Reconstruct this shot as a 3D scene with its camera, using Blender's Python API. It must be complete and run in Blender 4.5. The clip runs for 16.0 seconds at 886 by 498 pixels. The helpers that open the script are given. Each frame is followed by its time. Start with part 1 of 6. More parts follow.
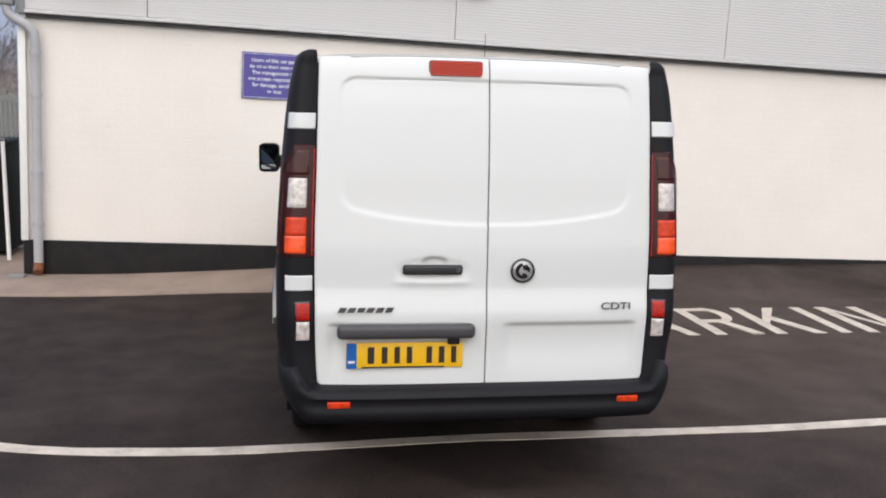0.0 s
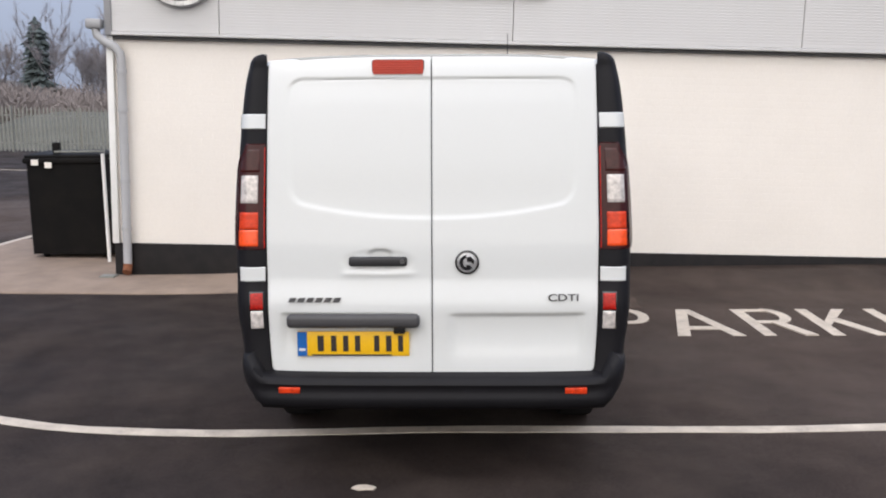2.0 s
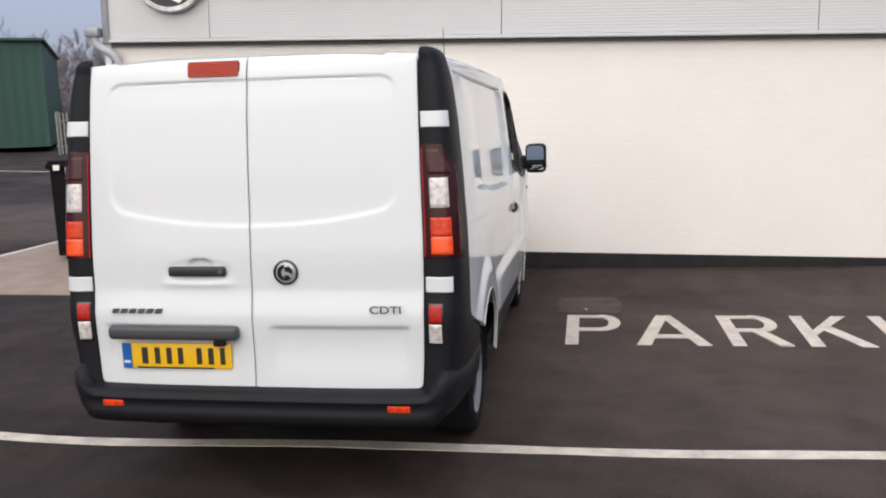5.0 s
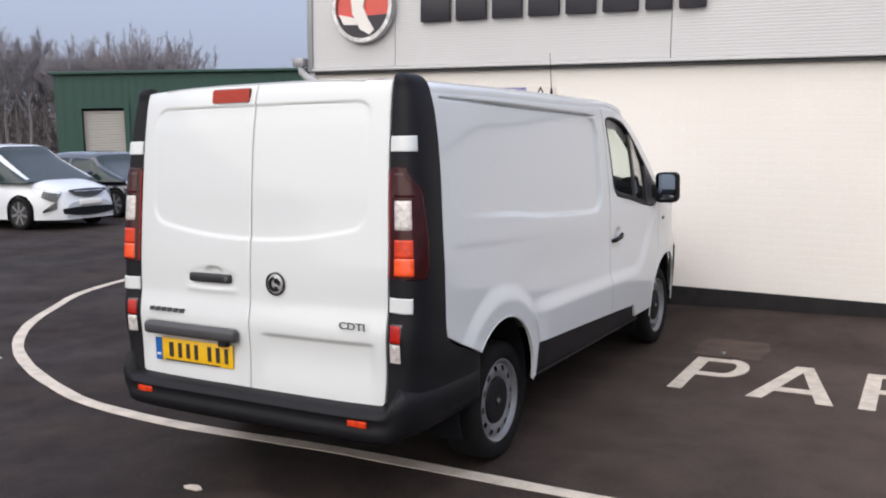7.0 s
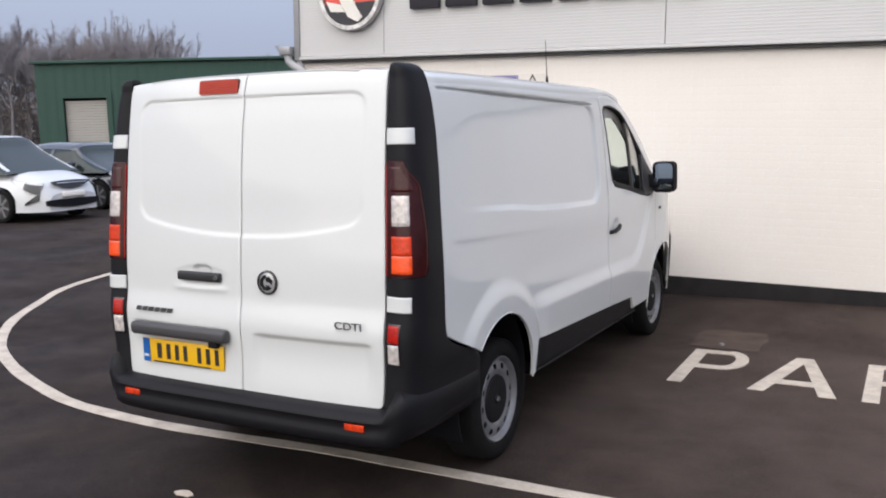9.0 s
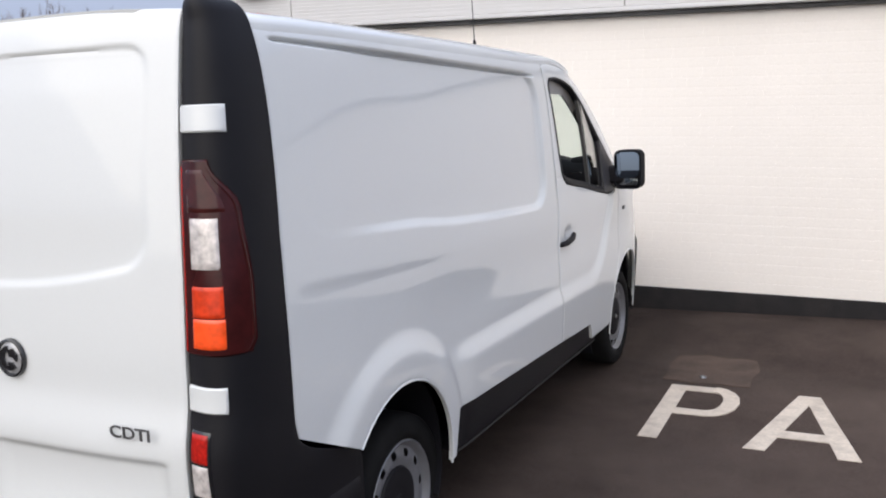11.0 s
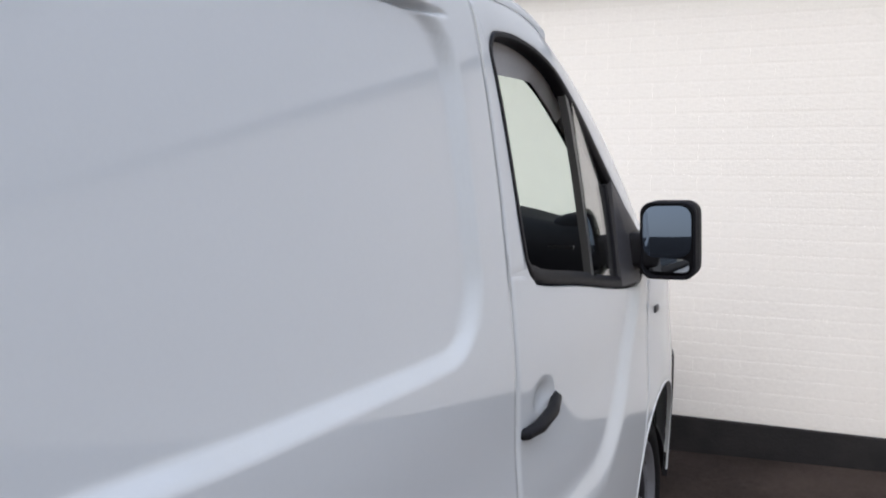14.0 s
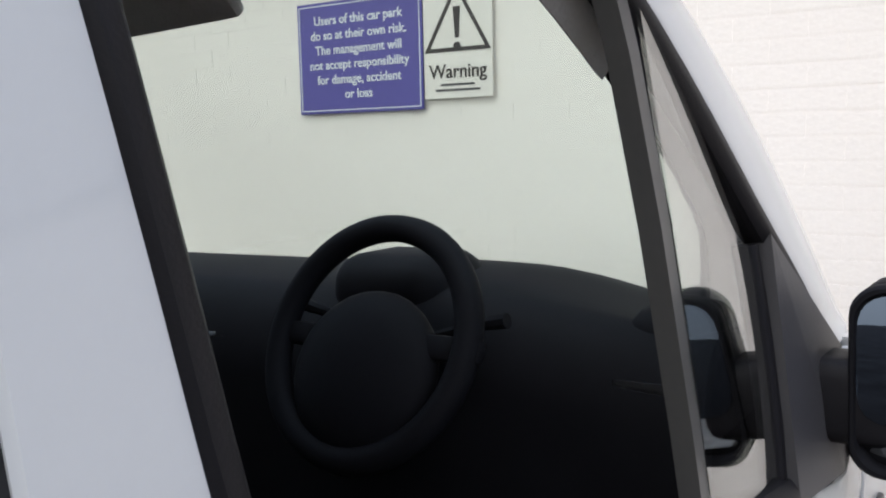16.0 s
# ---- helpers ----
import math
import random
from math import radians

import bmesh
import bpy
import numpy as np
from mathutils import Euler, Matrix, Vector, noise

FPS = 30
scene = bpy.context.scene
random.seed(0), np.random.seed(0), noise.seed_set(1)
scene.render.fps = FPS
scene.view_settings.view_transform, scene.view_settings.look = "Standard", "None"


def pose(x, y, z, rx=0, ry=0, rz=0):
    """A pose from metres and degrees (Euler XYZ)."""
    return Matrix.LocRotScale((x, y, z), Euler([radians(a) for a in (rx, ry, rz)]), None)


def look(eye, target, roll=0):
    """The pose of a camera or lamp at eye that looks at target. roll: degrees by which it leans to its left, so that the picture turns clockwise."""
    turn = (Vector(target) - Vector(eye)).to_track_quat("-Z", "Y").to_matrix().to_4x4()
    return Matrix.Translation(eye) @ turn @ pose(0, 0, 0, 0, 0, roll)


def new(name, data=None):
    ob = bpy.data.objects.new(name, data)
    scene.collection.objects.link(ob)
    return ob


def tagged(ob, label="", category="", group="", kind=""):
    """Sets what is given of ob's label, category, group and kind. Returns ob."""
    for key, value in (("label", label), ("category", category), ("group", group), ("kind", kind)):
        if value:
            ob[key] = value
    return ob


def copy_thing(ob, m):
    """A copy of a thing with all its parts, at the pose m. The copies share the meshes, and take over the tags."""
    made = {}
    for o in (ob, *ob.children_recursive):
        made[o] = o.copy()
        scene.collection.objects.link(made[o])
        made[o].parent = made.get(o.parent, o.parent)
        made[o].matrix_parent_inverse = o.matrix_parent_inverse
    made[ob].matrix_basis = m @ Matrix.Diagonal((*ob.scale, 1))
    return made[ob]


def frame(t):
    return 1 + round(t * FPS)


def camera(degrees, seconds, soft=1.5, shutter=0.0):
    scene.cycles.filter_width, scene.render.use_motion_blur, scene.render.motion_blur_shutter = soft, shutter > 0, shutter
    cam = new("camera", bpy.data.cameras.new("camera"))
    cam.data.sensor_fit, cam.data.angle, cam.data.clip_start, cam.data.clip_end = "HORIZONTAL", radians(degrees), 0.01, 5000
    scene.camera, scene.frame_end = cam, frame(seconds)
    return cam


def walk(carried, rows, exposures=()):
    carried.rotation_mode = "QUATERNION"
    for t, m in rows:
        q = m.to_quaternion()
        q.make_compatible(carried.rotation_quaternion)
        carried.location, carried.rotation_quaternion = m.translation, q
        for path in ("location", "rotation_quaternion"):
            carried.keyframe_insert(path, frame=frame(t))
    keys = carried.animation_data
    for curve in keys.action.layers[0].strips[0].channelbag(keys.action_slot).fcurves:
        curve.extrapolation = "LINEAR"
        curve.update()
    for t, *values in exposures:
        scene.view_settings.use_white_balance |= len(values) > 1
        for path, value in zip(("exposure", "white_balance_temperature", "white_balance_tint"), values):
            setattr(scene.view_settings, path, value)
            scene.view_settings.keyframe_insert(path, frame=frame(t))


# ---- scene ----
cam = camera(53.7, 16.0, 2.0)
PATH = [
    (0, (-0.822, -3.885, 1.808), (-0.514, -1.931, 1.488), 1.6),
    (0.5, (-0.499, -3.880, 1.826), (-0.223, -1.928, 1.488), 0.9),
    (1, (-0.238, -3.929, 1.754), (-0.033, -1.969, 1.418), 0.6),
    (1.5, (0.037, -4.043, 1.763), (0.045, -2.068, 1.450), 1.2),
    (2, (0.139, -4.074, 1.768), (0.097, -2.098, 1.461), -0.3),
    (2.5, (0.149, -4.080, 1.768), (0.105, -2.106, 1.450), -0.6),
    (3, (0.163, -4.072, 1.772), (0.133, -2.097, 1.453), -0.8),
    (3.5, (0.385, -4.030, 1.746), (0.290, -2.056, 1.443), -1.7),
    (4, (0.817, -3.956, 1.744), (0.674, -1.988, 1.415), -0.3),
    (4.5, (1.205, -3.786, 1.735), (0.964, -1.821, 1.446), -0.5),
    (4.7, (1.311, -3.754, 1.772), (1.046, -1.798, 1.456), -1.1),
    (6.8, (2.838, -3.261, 1.706), (1.897, -1.512, 1.474), -1.1),
    (7, (2.917, -3.244, 1.736), (1.944, -1.514, 1.494), -1.0),
    (7.5, (2.999, -3.273, 1.734), (2.018, -1.548, 1.482), -1.3),
    (8, (2.996, -3.302, 1.737), (1.999, -1.585, 1.496), -1.8),
    (8.2, (2.966, -3.322, 1.774), (1.988, -1.597, 1.517), -1.6),
    (10.3, (2.521, -2.297, 1.722), (1.632, -0.527, 1.447), -2.4),
    (10.5, (2.480, -2.135, 1.723), (1.609, -0.359, 1.423), -2.8),
    (11, (2.373, -1.676, 1.715), (1.512, 0.104, 1.415), -2.2),
    (11.5, (2.195, -1.231, 1.704), (1.379, 0.574, 1.427), -2.1),
    (12, (2.103, -0.806, 1.687), (1.286, 1.001, 1.423), -3.1),
    (12.5, (1.996, -0.365, 1.709), (1.159, 1.431, 1.438), -1.7),
    (13, (1.835, 0.051, 1.680), (1.084, 1.894, 1.485), -1.6),
    (13.5, (1.750, 0.497, 1.652), (0.914, 2.305, 1.466), -2.0),
    (14, (1.616, 0.923, 1.632), (0.753, 2.714, 1.419), -1.8),
    (14.5, (1.485, 1.366, 1.641), (0.635, 3.163, 1.418), -3.6),
    (15, (1.445, 1.781, 1.624), (0.486, 3.526, 1.435), -2.0),
    (15.5, (1.298, 2.191, 1.613), (0.282, 3.904, 1.433), -0.8),
    (16, (1.217, 2.458, 1.647), (0.055, 4.072, 1.435), -2.6),
]
EXPOSURE = [
    (0, 0.0, 6500, 9), (1, 0.03, 6500, 9), (4.7, 0.02, 6510, 9), (7, 0.05, 6490, 9.5), (8.2, 0.05, 6490, 9.5), (10.3, 0.10, 6460, 9.5), (11, 0.14, 6390, 9.5),
    (11.5, 0.13, 6310, 8.5), (12, 0.05, 6220, 7.5), (12.5, -0.11, 6160, 7), (13, -0.13, 6150, 7), (13.5, -0.06, 6190, 8), (14, -0.02, 6170, 8), (15, 0.0, 6190, 8), (16, 0.07, 6220, 8.5),
]
walk(cam, [(t, look(eye, target, roll)) for t, eye, target, roll in PATH], EXPOSURE)

# ---- world and light ----
world = bpy.data.worlds.new("overcast")
scene.world = world
world.use_nodes = True
wn, wl = world.node_tree.nodes, world.node_tree.links
wn.clear()
sky = wn.new("ShaderNodeTexSky")
sky.sky_type = "NISHITA"
sky.sun_disc = False
sky.sun_elevation, sky.sun_rotation = radians(38), radians(200)
sky.dust_density, sky.air_density = 4.0, 1.0
soft_sky = wn.new("ShaderNodeHueSaturation")
soft_sky.inputs["Saturation"].default_value = 0.5
wl.new(sky.outputs["Color"], soft_sky.inputs["Color"])
cloud = wn.new("ShaderNodeMix")
cloud.data_type = "RGBA"
cloud.inputs["Factor"].default_value = 0.72
cloud.inputs[7].default_value = (6.75, 7.7, 10.4, 1)
wl.new(soft_sky.outputs["Color"], cloud.inputs[6])
# An overcast sky is brightest overhead and dims evenly towards the horizon.
where = wn.new("ShaderNodeTexCoord")
split = wn.new("ShaderNodeSeparateXYZ")
wl.new(where.outputs["Generated"], split.inputs["Vector"])
dome = wn.new("ShaderNodeMapRange")
dome.inputs["To Min"].default_value, dome.inputs["To Max"].default_value = 0.50, 1.45
wl.new(split.outputs["Z"], dome.inputs["Value"])
overcast = wn.new("ShaderNodeVectorMath")
overcast.operation = "SCALE"
wl.new(cloud.outputs[2], overcast.inputs["Vector"])
wl.new(dome.outputs["Result"], overcast.inputs["Scale"])
back = wn.new("ShaderNodeBackground")
back.inputs["Strength"].default_value = 0.128
wl.new(overcast.outputs["Vector"], back.inputs["Color"])
wo = wn.new("ShaderNodeOutputWorld")
wl.new(back.outputs["Background"], wo.inputs["Surface"])

sun_data = bpy.data.lights.new("sun", "SUN")
sun_data.energy, sun_data.angle, sun_data.color = 2.30, radians(100), (1.0, 0.895, 0.725)
sun = new("sun", sun_data)
sun.matrix_world = look((0, 0, 20), (-0.3, 14, 9))

# ---- materials ----


def rgb(*c):
    return (c[0], c[1], c[2], 1)


def material(name, base, rough=0.5, metal=0.0, vary=0.06, scale=8.0, fine=0.04, fine_scale=120.0, bump=0.0, bump_scale=150.0, coat=0.0, spec=0.5, rand=0.0, coat_rough=0.13, dirt=None, dirt_amount=0.0, dirt_scale=1.2):
    """A painted, moulded or mineral surface: colour with broad and fine variation, relief and an optional layer of dirt."""
    m = bpy.data.materials.new(name)
    m.use_nodes = True
    n, l = m.node_tree.nodes, m.node_tree.links
    p = n["Principled BSDF"]
    p.inputs["Roughness"].default_value = rough
    p.inputs["Metallic"].default_value = metal
    p.inputs["Coat Weight"].default_value = coat
    p.inputs["Coat Roughness"].default_value = coat_rough
    p.inputs["Specular IOR Level"].default_value = spec
    co = n.new("ShaderNodeTexCoord")
    big = n.new("ShaderNodeTexNoise")
    big.inputs["Scale"].default_value, big.inputs["Detail"].default_value = scale, 4
    l.new(co.outputs["Object"], big.inputs["Vector"])
    small = n.new("ShaderNodeTexNoise")
    small.inputs["Scale"].default_value, small.inputs["Detail"].default_value = fine_scale, 3
    l.new(co.outputs["Object"], small.inputs["Vector"])

    def scaled(src, amount):
        k = n.new("ShaderNodeMapRange")
        k.inputs["From Min"].default_value, k.inputs["From Max"].default_value = 0.25, 0.75
        k.inputs["To Min"].default_value, k.inputs["To Max"].default_value = 1 - amount, 1 + amount
        l.new(src, k.inputs["Value"])
        return k.outputs["Result"]

    def times(a, b):
        k = n.new("ShaderNodeMath")
        k.operation = "MULTIPLY"
        l.new(a, k.inputs[0])
        l.new(b, k.inputs[1])
        return k.outputs[0]

    f = times(scaled(big.outputs["Fac"], vary), scaled(small.outputs["Fac"], fine))
    if rand:
        info = n.new("ShaderNodeObjectInfo")
        k = n.new("ShaderNodeMapRange")
        k.inputs["To Min"].default_value, k.inputs["To Max"].default_value = 1 - rand, 1 + rand
        l.new(info.outputs["Random"], k.inputs["Value"])
        f = times(f, k.outputs["Result"])
    mul = n.new("ShaderNodeMix")
    mul.data_type, mul.blend_type = "RGBA", "MULTIPLY"
    mul.inputs["Factor"].default_value = 1
    mul.inputs[6].default_value = rgb(*base)
    l.new(f, mul.inputs[7])
    colour = mul.outputs[2]
    if dirt:
        dn = n.new("ShaderNodeTexNoise")
        dn.inputs["Scale"].default_value, dn.inputs["Detail"].default_value, dn.inputs["Roughness"].default_value = dirt_scale, 7, 0.65
        l.new(co.outputs["Object"], dn.inputs["Vector"])
        k = n.new("ShaderNodeMapRange")
        k.inputs["From Min"].default_value, k.inputs["From Max"].default_value = 0.45, 0.75
        k.inputs["To Max"].default_value = dirt_amount
        l.new(dn.outputs["Fac"], k.inputs["Value"])
        dm = n.new("ShaderNodeMix")
        dm.data_type = "RGBA"
        l.new(k.outputs["Result"], dm.inputs["Factor"])
        l.new(colour, dm.inputs[6])
        dm.inputs[7].default_value = rgb(*dirt)
        colour = dm.outputs[2]
    l.new(colour, p.inputs["Base Color"])
    if bump:
        bt = n.new("ShaderNodeTexNoise")
        bt.inputs["Scale"].default_value, bt.inputs["Detail"].default_value = bump_scale, 5
        l.new(co.outputs["Object"], bt.inputs["Vector"])
        b = n.new("ShaderNodeBump")
        b.inputs["Strength"].default_value, b.inputs["Distance"].default_value = bump, 0.01
        l.new(bt.outputs["Fac"], b.inputs["Height"])
        l.new(b.outputs["Normal"], p.inputs["Normal"])
    return m


def pane(name, tint, gloss=0.02, rise=4.2):
    """A clear pane: tinted see-through with a mirror coat that grows at grazing angles."""
    m = bpy.data.materials.new(name)
    m.use_nodes = True
    n, l = m.node_tree.nodes, m.node_tree.links
    n.clear()
    tr = n.new("ShaderNodeBsdfTransparent")
    tr.inputs["Color"].default_value = rgb(*tint)
    gl = n.new("ShaderNodeBsdfGlossy")
    gl.inputs["Roughness"].default_value = gloss
    fr = n.new("ShaderNodeLayerWeight")
    fr.inputs["Blend"].default_value = 0.5
    pw = n.new("ShaderNodeMath")
    pw.operation = "POWER"
    l.new(fr.outputs["Facing"], pw.inputs[0])
    pw.inputs[1].default_value = rise
    fc = n.new("ShaderNodeMapRange")
    fc.inputs["To Min"].default_value, fc.inputs["To Max"].default_value = 0.05, 1.0
    l.new(pw.outputs[0], fc.inputs["Value"])
    mx = n.new("ShaderNodeMixShader")
    l.new(fc.outputs["Result"], mx.inputs["Fac"])
    l.new(tr.outputs["BSDF"], mx.inputs[1])
    l.new(gl.outputs["BSDF"], mx.inputs[2])
    out = n.new("ShaderNodeOutputMaterial")
    l.new(mx.outputs["Shader"], out.inputs["Surface"])
    return m


def asphalt_material():
    """Worn tarmac: brown-grey binder, pale chippings, damp darker stains, a paler stretch and lighter dust."""
    m = material("asphalt", (0.0290, 0.0212, 0.0187), 0.75, spec=0.12, vary=0.42, scale=3.5, fine=0.45, fine_scale=55, bump=0.5, bump_scale=220, dirt=(0.062, 0.047, 0.039), dirt_amount=0.8, dirt_scale=1.3)
    n, l = m.node_tree.nodes, m.node_tree.links
    p = n["Principled BSDF"]
    co = n.new("ShaderNodeTexCoord")
    chips = n.new("ShaderNodeTexVoronoi")
    chips.inputs["Scale"].default_value = 130
    l.new(co.outputs["Object"], chips.inputs["Vector"])
    k = n.new("ShaderNodeMapRange")
    k.inputs["From Min"].default_value, k.inputs["From Max"].default_value = 0.22, 0.12
    k.inputs["To Max"].default_value = 0.35
    l.new(chips.outputs["Distance"], k.inputs["Value"])
    mix = n.new("ShaderNodeMix")
    mix.data_type = "RGBA"
    old = p.inputs["Base Color"].links[0].from_socket
    l.new(old, mix.inputs[6])
    mix.inputs[7].default_value = rgb(0.11, 0.098, 0.09)
    l.new(k.outputs["Result"], mix.inputs["Factor"])
    l.new(mix.outputs[2], p.inputs["Base Color"])
    # A paler brown stretch in the middle of the yard, with a ragged border.
    off = n.new("ShaderNodeVectorMath")
    off.operation = "DISTANCE"
    off.inputs[1].default_value = (3.2, 2.6, 0)
    l.new(co.outputs["Object"], off.inputs[0])
    rag = n.new("ShaderNodeTexNoise")
    rag.inputs["Scale"].default_value, rag.inputs["Detail"].default_value = 1.1, 6
    l.new(co.outputs["Object"], rag.inputs["Vector"])
    add = n.new("ShaderNodeMath")
    add.operation = "MULTIPLY_ADD"
    l.new(rag.outputs["Fac"], add.inputs[0])
    add.inputs[1].default_value = 2.6
    l.new(off.outputs["Value"], add.inputs[2])
    mid_paler = n.new("ShaderNodeMapRange")
    mid_paler.inputs["From Min"].default_value, mid_paler.inputs["From Max"].default_value = 5.0, 2.6
    mid_paler.inputs["To Max"].default_value = 0.65
    l.new(add.outputs[0], mid_paler.inputs["Value"])
    # Dust lightens another beside the pavement, towards the fence.
    off2 = n.new("ShaderNodeVectorMath")
    off2.operation = "DISTANCE"
    off2.inputs[1].default_value = (-7.6, 10.2, 0)
    l.new(co.outputs["Object"], off2.inputs[0])
    add2 = n.new("ShaderNodeMath")
    add2.operation = "MULTIPLY_ADD"
    l.new(rag.outputs["Fac"], add2.inputs[0])
    add2.inputs[1].default_value = 2.6
    l.new(off2.outputs["Value"], add2.inputs[2])
    wear2 = n.new("ShaderNodeMapRange")
    wear2.inputs["From Min"].default_value, wear2.inputs["From Max"].default_value = 5.2, 3.4
    wear2.inputs["To Max"].default_value = 0.9
    l.new(add2.outputs[0], wear2.inputs["Value"])
    both = n.new("ShaderNodeMath")
    both.operation = "MAXIMUM"
    l.new(mid_paler.outputs["Result"], both.inputs[0])
    l.new(wear2.outputs["Result"], both.inputs[1])
    paler_ground = n.new("ShaderNodeMix")
    paler_ground.data_type, paler_ground.blend_type = "RGBA", "ADD"
    l.new(both.outputs[0], paler_ground.inputs["Factor"])
    l.new(mix.outputs[2], paler_ground.inputs[6])
    paler_ground.inputs[7].default_value = rgb(0.052, 0.037, 0.029)
    l.new(paler_ground.outputs[2], p.inputs["Base Color"])
    wet = n.new("ShaderNodeTexNoise")
    wet.inputs["Scale"].default_value, wet.inputs["Detail"].default_value = 0.7, 6
    l.new(co.outputs["Object"], wet.inputs["Vector"])
    r = n.new("ShaderNodeMapRange")
    r.inputs["From Min"].default_value, r.inputs["From Max"].default_value = 0.35, 0.65
    r.inputs["To Min"].default_value, r.inputs["To Max"].default_value = 0.62, 0.85
    l.new(wet.outputs["Fac"], r.inputs["Value"])
    l.new(r.outputs["Result"], p.inputs["Roughness"])
    return m


